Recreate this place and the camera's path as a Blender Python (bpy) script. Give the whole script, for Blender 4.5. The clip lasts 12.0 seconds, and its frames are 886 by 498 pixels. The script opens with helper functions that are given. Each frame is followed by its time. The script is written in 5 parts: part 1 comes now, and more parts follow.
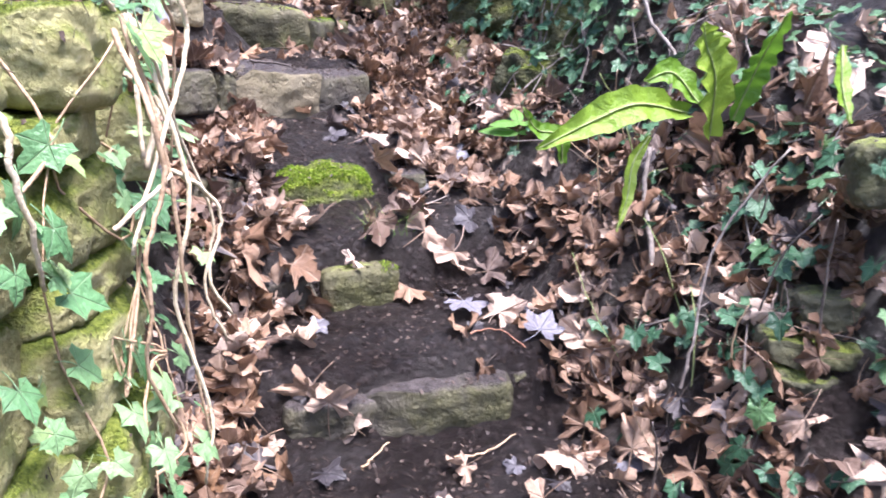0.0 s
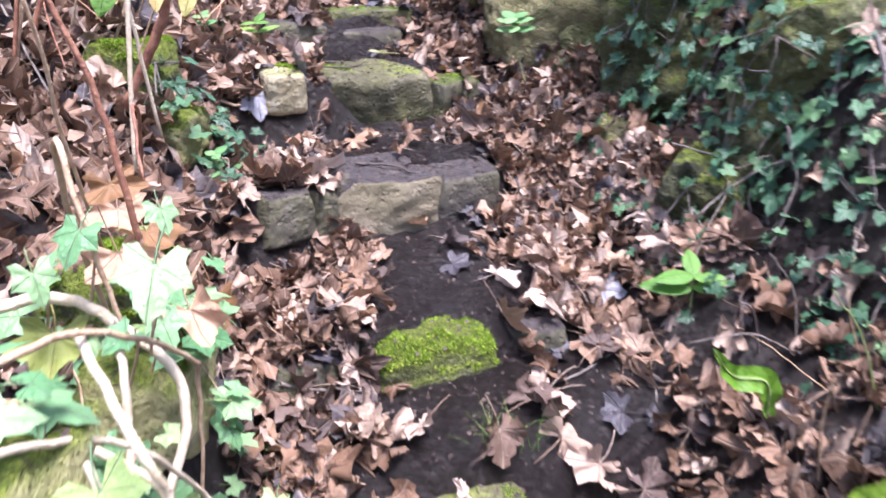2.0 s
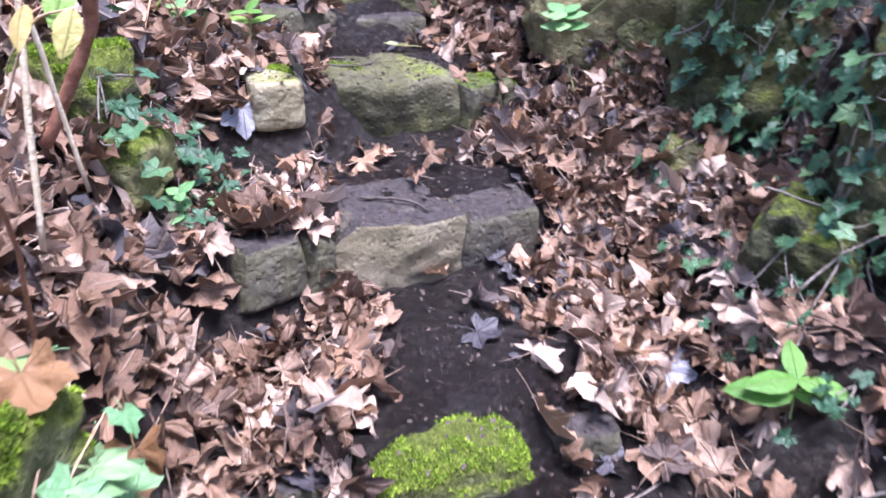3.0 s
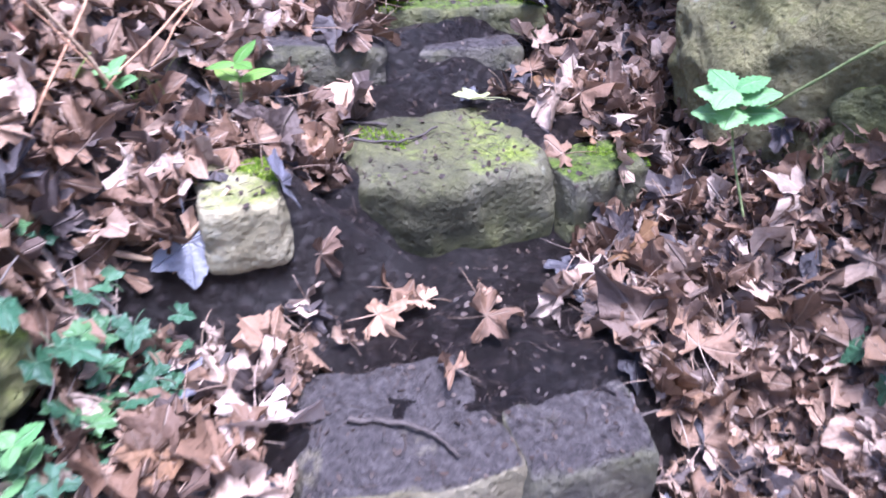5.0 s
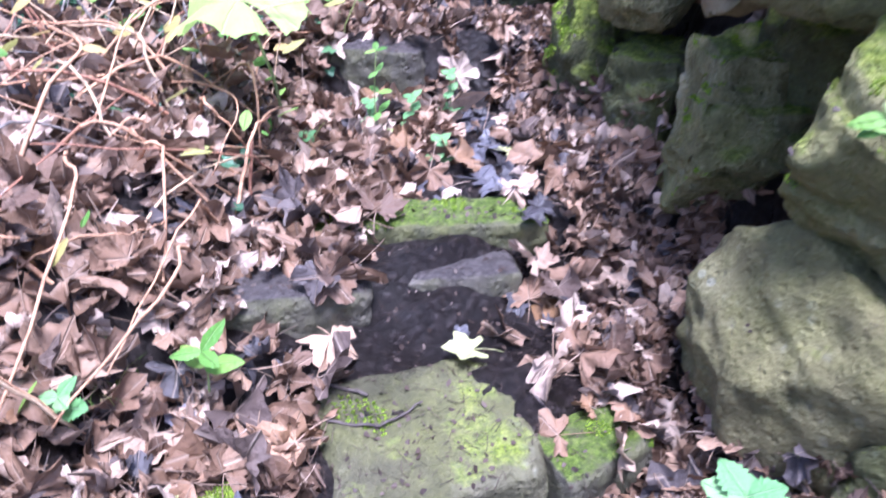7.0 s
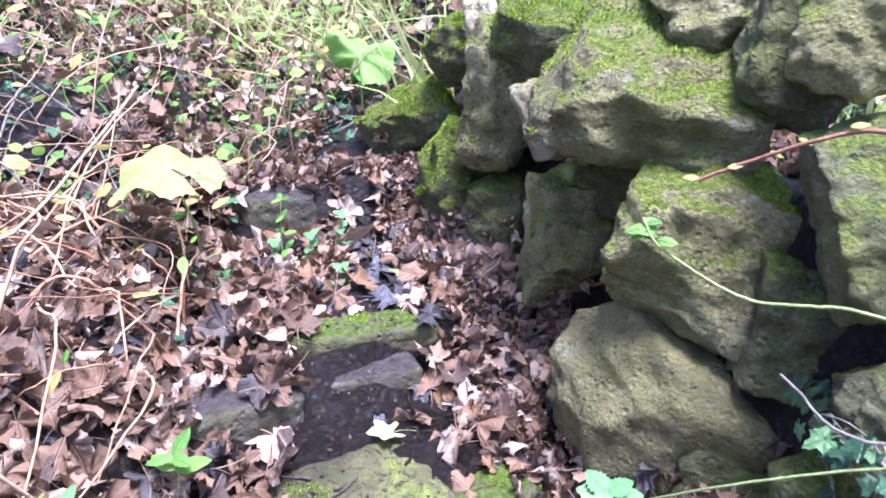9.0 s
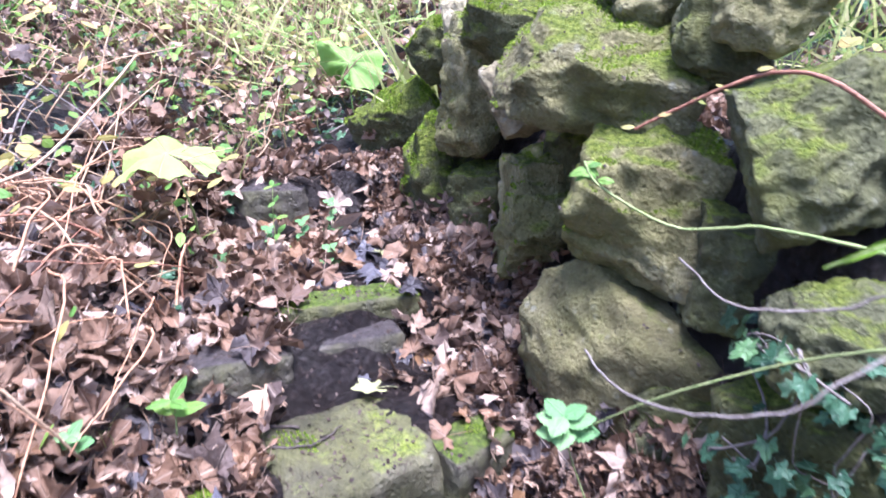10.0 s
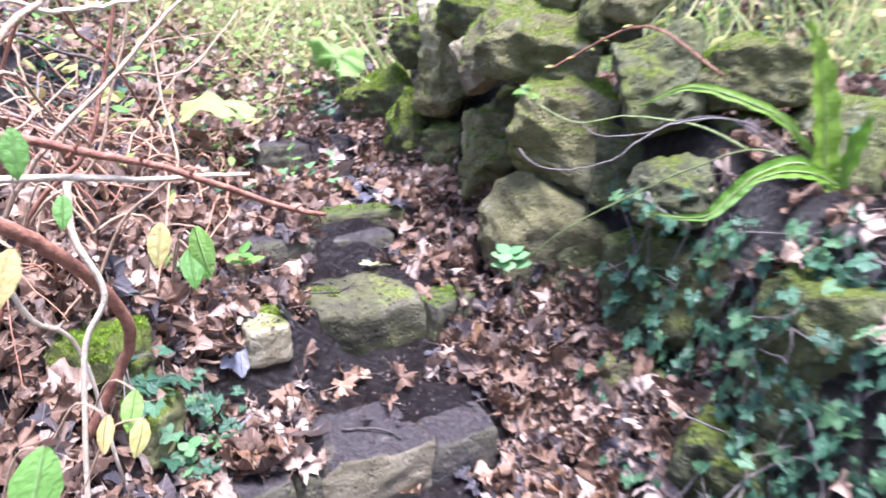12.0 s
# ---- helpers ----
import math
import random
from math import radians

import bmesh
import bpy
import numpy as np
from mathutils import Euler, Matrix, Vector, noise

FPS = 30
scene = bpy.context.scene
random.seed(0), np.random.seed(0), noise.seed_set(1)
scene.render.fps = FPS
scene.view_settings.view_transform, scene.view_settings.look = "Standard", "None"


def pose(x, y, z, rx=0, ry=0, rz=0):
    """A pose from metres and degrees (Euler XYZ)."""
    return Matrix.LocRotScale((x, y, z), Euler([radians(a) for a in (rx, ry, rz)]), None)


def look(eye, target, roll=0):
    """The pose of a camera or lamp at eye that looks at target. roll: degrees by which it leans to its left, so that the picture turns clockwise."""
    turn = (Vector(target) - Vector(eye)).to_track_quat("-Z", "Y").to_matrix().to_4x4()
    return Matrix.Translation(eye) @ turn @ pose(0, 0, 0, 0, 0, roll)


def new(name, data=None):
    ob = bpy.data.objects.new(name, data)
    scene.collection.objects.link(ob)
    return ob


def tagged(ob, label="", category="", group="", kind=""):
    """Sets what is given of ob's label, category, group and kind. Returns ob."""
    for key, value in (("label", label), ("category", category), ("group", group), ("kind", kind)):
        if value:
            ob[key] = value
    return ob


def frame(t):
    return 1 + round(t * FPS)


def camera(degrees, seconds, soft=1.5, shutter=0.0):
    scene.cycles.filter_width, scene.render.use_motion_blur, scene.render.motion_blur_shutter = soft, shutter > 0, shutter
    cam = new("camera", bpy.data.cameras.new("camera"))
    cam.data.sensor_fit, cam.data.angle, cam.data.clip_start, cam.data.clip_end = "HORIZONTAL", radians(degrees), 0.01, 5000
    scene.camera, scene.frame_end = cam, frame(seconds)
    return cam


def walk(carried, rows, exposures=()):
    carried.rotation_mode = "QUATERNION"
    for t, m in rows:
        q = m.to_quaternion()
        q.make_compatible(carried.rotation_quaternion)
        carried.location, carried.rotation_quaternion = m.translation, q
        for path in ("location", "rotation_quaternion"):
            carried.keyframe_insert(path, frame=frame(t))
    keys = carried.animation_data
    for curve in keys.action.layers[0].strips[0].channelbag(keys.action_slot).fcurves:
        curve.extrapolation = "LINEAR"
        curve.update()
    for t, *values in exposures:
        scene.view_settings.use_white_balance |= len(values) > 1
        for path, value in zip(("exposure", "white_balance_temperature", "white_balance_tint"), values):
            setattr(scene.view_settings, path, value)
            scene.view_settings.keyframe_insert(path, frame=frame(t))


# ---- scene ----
cam = camera(63.0, 12.0, 1.7, 0.5)
PATH = [
    (0, (0.011, -0.059, 1.243), (0.003, 1.88, 0.752), 0.2),
    (0.5, (0.01, 0.011, 1.264), (-0.096, 1.948, 0.776), -1.2),
    (1, (0.032, 0.21, 1.397), (-0.192, 2.124, 0.861), -2.7),
    (1.5, (0.014, 0.347, 1.556), (-0.28, 2.227, 0.94), -3.4),
    (2, (-0.022, 0.457, 1.611), (-0.394, 2.316, 0.975), -1.2),
    (2.5, (-0.084, 0.676, 1.648), (-0.524, 2.498, 0.952), -0.5),
    (2.7, (-0.093, 0.745, 1.66), (-0.497, 2.567, 0.942), -0.7),
    (4.3, (-0.062, 1.284, 1.731), (-0.89, 2.926, 0.944), -0.0),
    (4.5, (-0.089, 1.369, 1.742), (-0.928, 2.998, 0.941), -0.6),
    (5, (-0.162, 1.553, 1.794), (-0.957, 3.169, 0.923), -2.0),
    (5.5, (-0.179, 1.709, 1.838), (-0.962, 3.277, 0.875), -0.8),
    (6, (-0.213, 1.857, 1.947), (-1.102, 3.347, 0.952), -1.7),
    (6.5, (-0.242, 1.874, 2.049), (-1.156, 3.394, 1.123), -2.1),
    (7, (-0.25, 1.836, 2.168), (-1.057, 3.414, 1.242), -1.0),
    (7.5, (-0.257, 1.754, 2.274), (-0.932, 3.43, 1.417), -0.1),
    (7.7, (-0.25, 1.721, 2.295), (-0.883, 3.434, 1.479), -0.0),
    (9.3, (-0.188, 1.5, 2.247), (-0.684, 3.346, 1.658), -2.3),
    (9.5, (-0.174, 1.484, 2.23), (-0.683, 3.331, 1.657), -2.7),
    (10, (-0.108, 1.393, 2.176), (-0.627, 3.248, 1.638), -3.4),
    (10.5, (-0.061, 1.239, 2.119), (-0.583, 3.098, 1.6), -3.2),
    (11, (-0.041, 1.091, 2.079), (-0.572, 2.948, 1.56), -2.9),
    (11.5, (-0.036, 0.936, 2.003), (-0.581, 2.795, 1.506), -2.8),
    (12, (-0.036, 0.688, 2.016), (-0.416, 2.597, 1.557), -2.0),
]
EXPOSURES = [(0, 2.65, 5800, 24), (2.5, 2.4, 5550, 27), (4.5, 2.5, 5050, 30), (7, 2.55, 5000, 28), (9.5, 2.56, 5200, 27), (12, 2.58, 5350, 27)]
walk(cam, [(t, look(eye, target, roll)) for t, eye, target, roll in PATH], EXPOSURES)
from mathutils.bvhtree import BVHTree

# ---- sky and sun ----
SUN_TO = Vector((0.23, -0.19, 0.955)).normalized()
world = bpy.data.worlds.new("world")
scene.world = world
world.use_nodes = True
wn = world.node_tree
sky = wn.nodes.new("ShaderNodeTexSky")
sky.sky_type = "NISHITA"
sky.sun_disc = False
sky.sun_elevation = math.asin(SUN_TO.z)
sky.sun_rotation = math.atan2(SUN_TO.x, SUN_TO.y)
sky.dust_density = 3.0
wn.links.new(sky.outputs[0], wn.nodes["Background"].inputs[0])
wn.nodes["Background"].inputs[1].default_value = 0.07
sun = new("sun", bpy.data.lights.new("sun", "SUN"))
sun.data.energy, sun.data.angle, sun.data.color = 2.6, radians(24), (1.0, 0.955, 0.875)
sun.matrix_world = look((0, 0, 0), -SUN_TO)


# ---- materials ----
class Nodes:
    """A small helper round one material's node tree."""

    def __init__(self, name):
        self.mat = bpy.data.materials.new(name)
        self.mat.use_nodes = True
        self.tree = self.mat.node_tree
        self.bsdf = self.tree.nodes["Principled BSDF"]
        self.out = self.tree.nodes["Material Output"]

    def add(self, kind, **values):
        n = self.tree.nodes.new("ShaderNode" + kind)
        for k, v in values.items():
            n.inputs[k].default_value = v
        return n

    def link(self, a, b):
        self.tree.links.new(a, b)

    def noise(self, scale, detail=4.0, rough=0.6, vec=None):
        n = self.add("TexNoise", Scale=scale, Detail=detail, Roughness=rough)
        self.link(vec or self.position(), n.inputs["Vector"])
        return n.outputs["Fac"]

    def position(self):
        return self.add("NewGeometry").outputs["Position"]

    def ramp(self, fac, stops):
        n = self.tree.nodes.new("ShaderNodeValToRGB")
        e = n.color_ramp.elements
        while len(e) < len(stops):
            e.new(0.5)
        for el, (p, c) in zip(e, stops):
            el.position, el.color = p, (*c, 1) if len(c) == 3 else c
        self.link(fac, n.inputs[0])
        return n.outputs[0]

    def value(self, fac, lo, hi, a=0.0, b=1.0):
        n = self.add("MapRange")
        for i, v in enumerate((lo, hi, a, b)):
            n.inputs[i + 1].default_value = v
        self.link(fac, n.inputs[0])
        return n.outputs[0]

    def math(self, op, a, b):
        n = self.tree.nodes.new("ShaderNodeMath")
        n.operation = op
        for i, v in enumerate((a, b)):
            if isinstance(v, (int, float)):
                n.inputs[i].default_value = v
            else:
                self.link(v, n.inputs[i])
        return n.outputs[0]

    def mix(self, fac, a, b, blend="MIX"):
        n = self.tree.nodes.new("ShaderNodeMix")
        n.data_type, n.blend_type = "RGBA", blend
        for i, v in ((0, fac), (6, a), (7, b)):
            if isinstance(v, (int, float)):
                n.inputs[i].default_value = v
            elif isinstance(v, tuple):
                n.inputs[i].default_value = (*v, 1)
            else:
                self.link(v, n.inputs[i])
        return n.outputs[2]

    def bump(self, height, distance, strength=1.0, normal=None):
        n = self.add("Bump", Strength=strength, Distance=distance)
        self.link(height, n.inputs["Height"])
        if normal:
            self.link(normal, n.inputs["Normal"])
        return n.outputs[0]

    def done(self, colour, rough, normal=None, spec=0.4, translucent=0.0):
        b = self.bsdf
        if isinstance(colour, tuple):
            b.inputs["Base Color"].default_value = (*colour, 1)
        else:
            self.link(colour, b.inputs["Base Color"])
        if isinstance(rough, (int, float)):
            b.inputs["Roughness"].default_value = rough
        else:
            self.link(rough, b.inputs["Roughness"])
        b.inputs["Specular IOR Level"].default_value = spec
        if normal:
            self.link(normal, b.inputs["Normal"])
        if translucent:
            t = self.add("BsdfTranslucent")
            if isinstance(colour, tuple):
                t.inputs[0].default_value = (*colour, 1)
            else:
                self.link(colour, t.inputs[0])
            m = self.add("MixShader")
            m.inputs[0].default_value = translucent
            self.link(b.outputs[0], m.inputs[1])
            self.link(t.outputs[0], m.inputs[2])
            self.link(m.outputs[0], self.out.inputs[0])
        return self.mat


MOSS_TINTS = [(0.3, (0.06, 0.09, 0.012)), (0.5, (0.19, 0.245, 0.03)), (0.7, (0.38, 0.43, 0.08))]
MUD_TINTS = [(0.3, (0.032, 0.027, 0.027)), (0.5, (0.072, 0.061, 0.060)), (0.7, (0.13, 0.112, 0.108))]


def stone_material(name, dark, mid, pale, moss_from, moss_to, moss_scale=7.0, lichen=0.5, cover=MOSS_TINTS, film=0.0, relief_depth=0.03, speckle=0.8, stain=0.0):
    """Weathered limestone; moss or mud lies on what faces up, broken by patches, and a thin green film on the rest."""
    n = Nodes(name)
    vec = n.position()
    big, mid_n, fine = n.noise(6, 6, 0.65, vec), n.noise(28, 8, 0.7, vec), n.noise(140, 5, 0.6, vec)
    base = n.ramp(big, [(0.3, dark), (0.5, mid), (0.72, pale)])
    base = n.mix(n.value(mid_n, 0.4, 0.62, 0.0, speckle), base, n.ramp(fine, [(0.35, dark), (0.52, mid), (0.68, pale)]))
    rnd = n.add("ObjectInfo").outputs["Random"]
    tone = n.add("HueSaturation")
    n.link(base, tone.inputs["Color"])
    n.link(n.value(rnd, 0, 1, 0.75, 1.25), tone.inputs["Value"])
    base = tone.outputs[0]
    base = n.mix(n.value(n.noise(11, 8, 0.75, vec), 0.5, 0.66, 0.0, stain), base, n.ramp(fine, [(0.35, (0.02, 0.02, 0.012)), (0.65, tuple(v * 0.6 for v in mid))]))
    spots = n.add("TexVoronoi", Scale=38.0)
    n.link(vec, spots.inputs["Vector"])
    speck = n.math("MULTIPLY", n.value(spots.outputs["Distance"], 0.32, 0.2, 0.0, 1.0), n.value(big, 0.5, 0.62, 0.0, lichen))
    base = n.mix(speck, base, (0.42, 0.42, 0.33))
    base = n.mix(n.value(n.noise(3.5, 5, 0.6, vec), 0.38, 0.62, 0.0, film), base, n.ramp(mid_n, [(0.35, (0.07, 0.08, 0.016)), (0.65, (0.24, 0.25, 0.06))]))
    sep = n.add("SeparateXYZ")
    n.link(n.add("NewGeometry").outputs["Normal"], sep.inputs[0])
    patches = n.noise(moss_scale, 7, 0.7, vec)
    grow = n.math("ADD", n.math("MULTIPLY", sep.outputs[2], 0.55), n.math("MULTIPLY", patches, 1.0))
    mask = n.value(grow, moss_from, moss_to)
    moss = n.ramp(n.noise(90, 5, 0.7, vec), cover)
    col = n.mix(mask, base, moss)
    relief = n.math("ADD", n.math("MULTIPLY", mid_n, 1.0), n.math("MULTIPLY", fine, 0.35))
    relief = n.math("ADD", relief, n.math("MULTIPLY", mask, n.math("MULTIPLY", n.noise(220, 3, 0.7, vec), 1.2)))
    pits = n.add("TexVoronoi", Scale=55.0)
    n.link(vec, pits.inputs["Vector"])
    relief = n.math("ADD", relief, n.math("MULTIPLY", n.value(pits.outputs["Distance"], 0.0, 0.35), 0.35))
    return n.done(col, n.value(mask, 0, 1, 0.72, 0.5 if cover is MUD_TINTS else 0.95), n.bump(relief, relief_depth, 1.0), 0.3)


STONE_WALL = stone_material("wall stone", (0.085, 0.078, 0.034), (0.29, 0.26, 0.12), (0.52, 0.47, 0.28), 0.76, 0.98, 5.0, film=0.5, relief_depth=0.026, speckle=0.75, stain=0.7)
STONE_KHAKI = stone_material("khaki pitted stone", (0.085, 0.075, 0.034), (0.25, 0.22, 0.105), (0.42, 0.38, 0.21), 0.98, 1.15, 5.0, film=0.3, relief_depth=0.02, speckle=0.6, stain=0.5)
STONE_GREY = stone_material("dark wall stone", (0.03, 0.033, 0.017), (0.10, 0.104, 0.05), (0.23, 0.225, 0.13), 0.8, 1.05, film=0.6, relief_depth=0.024, speckle=0.7, stain=0.6)
STONE_PALE = stone_material("pale ochre stone", (0.12, 0.10, 0.055), (0.33, 0.285, 0.17), (0.55, 0.49, 0.34), 0.9, 1.08, relief_depth=0.014, speckle=0.4)
STONE_WEST = stone_material("pale stone with yellow-green moss", (0.18, 0.165, 0.06), (0.48, 0.45, 0.21), (0.68, 0.63, 0.42), 0.5, 0.88, 6.0, film=0.45, relief_depth=0.02, speckle=0.5)
STONE_STEP = stone_material("trodden step stone", (0.035, 0.031, 0.026), (0.085, 0.074, 0.062), (0.17, 0.15, 0.125), 0.74, 0.98, 9.0, 0.2, MUD_TINTS, 0.25, 0.010, 0.3)
STONE_TAN = stone_material("pale brown dressed stone", (0.10, 0.083, 0.053), (0.25, 0.21, 0.14), (0.42, 0.365, 0.26), 0.78, 0.94, 9.0, 0.2, MUD_TINTS, 0.12, 0.010, 0.25)
STONE_MOSSY = stone_material("mossy step stone", (0.035, 0.034, 0.016), (0.095, 0.088, 0.05), (0.22, 0.20, 0.14), 1.04, 1.2, 6.0, 0.2, film=0.4, relief_depth=0.012, speckle=0.3)
STONE_RIDGE = stone_material("dark ledge with thin moss", (0.03, 0.027, 0.02), (0.075, 0.068, 0.05), (0.15, 0.135, 0.10), 0.86, 1.06, 16.0, 0.1, [(0.3, (0.04, 0.06, 0.01)), (0.5, (0.10, 0.15, 0.02)), (0.7, (0.22, 0.28, 0.05))], 0.4, 0.012, 0.3)
STONE_LOW = stone_material("dark thin-bedded stone", (0.03, 0.03, 0.02), (0.085, 0.082, 0.05), (0.19, 0.18, 0.12), 0.95, 1.2, film=0.4, relief_depth=0.012, speckle=0.4)
STONE_GREEN = stone_material("moss-covered stone", (0.04, 0.045, 0.018), (0.12, 0.125, 0.055), (0.24, 0.24, 0.13), 0.42, 0.75, 9.0, 0.2)


def soil_material():
    n = Nodes("damp dark soil")
    vec = n.position()
    big, fine, grit = n.noise(5, 6, 0.6, vec), n.noise(60, 8, 0.75, vec), n.noise(260, 4, 0.7, vec)
    col = n.ramp(fine, [(0.3, (0.013, 0.010, 0.009)), (0.52, (0.040, 0.030, 0.029)), (0.75, (0.105, 0.084, 0.080))])
    col = n.mix(n.value(big, 0.4, 0.65, 0.0, 0.5), col, (0.060, 0.049, 0.048))
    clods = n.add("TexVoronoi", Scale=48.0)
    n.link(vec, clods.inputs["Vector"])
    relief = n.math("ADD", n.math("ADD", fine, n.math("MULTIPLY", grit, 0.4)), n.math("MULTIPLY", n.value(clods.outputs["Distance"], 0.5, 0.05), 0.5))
    # shade in the gaps between clods, painted into the soil colour
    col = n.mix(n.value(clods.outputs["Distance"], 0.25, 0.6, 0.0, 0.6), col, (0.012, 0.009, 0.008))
    return n.done(col, n.value(big, 0.35, 0.65, 0.24, 0.52), n.bump(relief, 0.04, 1.0), 0.6)


SOIL = soil_material()


def leaf_material(name, stops, rough=0.6, translucent=0.25, vein=(0.5, 0.4, 0.3), vein_amount=0.35, blotch=0.4, blotch_colour=(0.06, 0.035, 0.02)):
    """A leaf: one tint per leaf, paler veins, blotches."""
    n = Nodes(name)
    vec = n.position()
    r = n.math("FRACT", n.math("ADD", n.add("NewGeometry").outputs["Random Per Island"], n.add("ObjectInfo").outputs["Random"]), 0)
    col = n.ramp(r, stops)
    col = n.mix(n.value(n.noise(45, 5, 0.65, vec), 0.5, 0.75, 0.0, blotch), col, blotch_colour)
    at = n.add("Attribute")
    at.attribute_name = "vein"
    v = n.value(at.outputs["Fac"], 0.8, 1.0)
    col = n.mix(n.math("MULTIPLY", v, vein_amount), col, vein)
    relief = n.math("ADD", n.noise(110, 4, 0.6, vec), n.math("MULTIPLY", v, 0.6))
    return n.done(col, rough, n.bump(relief, 0.006, 0.7), 0.35, translucent)


LITTER = leaf_material("fallen leaf", [(0.0, (0.086, 0.050, 0.031)), (0.18, (0.181, 0.105, 0.065)), (0.34, (0.318, 0.206, 0.138)), (0.46, (0.430, 0.310, 0.232)), (0.55, (0.464, 0.361, 0.292)), (0.63, (0.249, 0.146, 0.090)),
                                       (0.76, (0.112, 0.069, 0.050)), (0.88, (0.073, 0.067, 0.073)), (1.0, (0.224, 0.125, 0.065))], 0.6, 0.15, (0.46, 0.36, 0.28), 0.4, 0.6, (0.07, 0.045, 0.033))
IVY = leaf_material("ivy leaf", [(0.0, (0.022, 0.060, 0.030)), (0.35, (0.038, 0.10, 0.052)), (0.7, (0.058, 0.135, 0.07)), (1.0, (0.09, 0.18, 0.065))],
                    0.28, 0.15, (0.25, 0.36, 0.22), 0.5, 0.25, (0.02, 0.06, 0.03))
GREEN = leaf_material("fresh green leaf", [(0.0, (0.08, 0.20, 0.03)), (0.5, (0.15, 0.31, 0.06)), (1.0, (0.26, 0.40, 0.08))], 0.45, 0.35, (0.35, 0.5, 0.2), 0.4, 0.2, (0.05, 0.12, 0.02))
YELLOW = leaf_material("yellowing leaf", [(0.0, (0.26, 0.31, 0.08)), (0.5, (0.40, 0.37, 0.12)), (1.0, (0.46, 0.34, 0.13))], 0.5, 0.35, (0.6, 0.55, 0.25), 0.4, 0.3, (0.25, 0.15, 0.04))
FERN = leaf_material("fern frond", [(0.0, (0.10, 0.22, 0.02)), (0.5, (0.16, 0.30, 0.025)), (1.0, (0.24, 0.34, 0.04))], 0.35, 0.35, (0.10, 0.2, 0.02), 0.5, 0.3, (0.07, 0.16, 0.01))
BUTTERBUR = leaf_material("pale green broad leaf", [(0.0, (0.24, 0.42, 0.10)), (0.5, (0.29, 0.46, 0.12)), (1.0, (0.34, 0.48, 0.13))], 0.5, 0.35, (0.58, 0.64, 0.3), 0.5, 0.35, (0.28, 0.40, 0.05))
MOSS = leaf_material("moss tuft", [(0.0, (0.09, 0.16, 0.012)), (0.5, (0.20, 0.31, 0.02)), (1.0, (0.36, 0.48, 0.045))], 0.9, 0.2, (0.2, 0.3, 0.05), 0.0, 0.0)
# grass for the far slope, its strong sunlight painted in as paler tints
SUNLIT_GRASS = leaf_material("sunlit grass blade", [(0.0, (0.22, 0.33, 0.08)), (0.5, (0.40, 0.44, 0.16)), (1.0, (0.58, 0.52, 0.26))], 0.5, 0.4, (0.3, 0.4, 0.1), 0.0, 0.1)
GRASS = leaf_material("grass blade", [(0.0, (0.09, 0.18, 0.04)), (0.5, (0.16, 0.27, 0.06)), (1.0, (0.34, 0.34, 0.12))], 0.5, 0.3, (0.3, 0.4, 0.1), 0.0, 0.1)


def stem_material(name, a, b, rough=0.6):
    n = Nodes(name)
    vec = n.position()
    col = n.ramp(n.noise(55, 6, 0.7, vec), [(0.3, a), (0.7, b)])
    return n.done(col, rough, n.bump(n.noise(180, 4, 0.6, vec), 0.004, 0.8), 0.3)


STEM_PALE = stem_material("dry pale stem", (0.30, 0.19, 0.11), (0.56, 0.41, 0.27))
STEM_BLEACHED = stem_material("bleached ivy stem", (0.48, 0.38, 0.24), (0.72, 0.62, 0.46))
STEM_TAN = stem_material("dry reddish cane", (0.27, 0.13, 0.07), (0.54, 0.33, 0.20))
STEM_RED = stem_material("bramble stem", (0.16, 0.06, 0.04), (0.40, 0.20, 0.12), 0.45)
STEM_GREY = stem_material("grey twig", (0.10, 0.08, 0.07), (0.27, 0.235, 0.21))
STEM_GREEN = stem_material("green stem", (0.14, 0.2, 0.06), (0.34, 0.38, 0.16))
WOOD_DARK = stem_material("dark dead twig", (0.03, 0.022, 0.02), (0.10, 0.08, 0.07))


# ---- mesh helpers ----
def mesh_of(name, verts, faces, material, vein=None, smooth=True):
    me = bpy.data.meshes.new(name)
    me.from_pydata([tuple(v) for v in verts], [], [tuple(f) for f in faces])
    me.materials.append(material)
    if smooth:
        me.polygons.foreach_set("use_smooth", [True] * len(me.polygons))
    if vein is not None:
        at = me.attributes.new("vein", "FLOAT", "POINT")
        at.data.foreach_set("value", np.asarray(vein, dtype=np.float32))
    me.update()
    return me


def child(name, me, parent, m=None, label=""):
    ob = new(name, me)
    ob.parent = parent
    if m is not None:
        ob.matrix_basis = m
    return tagged(ob, label)


def fractal(p, scale, octaves=4):
    total, amp = 0.0, 1.0
    q = Vector(p) * scale
    for _ in range(octaves):
        total += amp * noise.noise(q)
        q, amp = q * 2.1, amp * 0.5
    return total


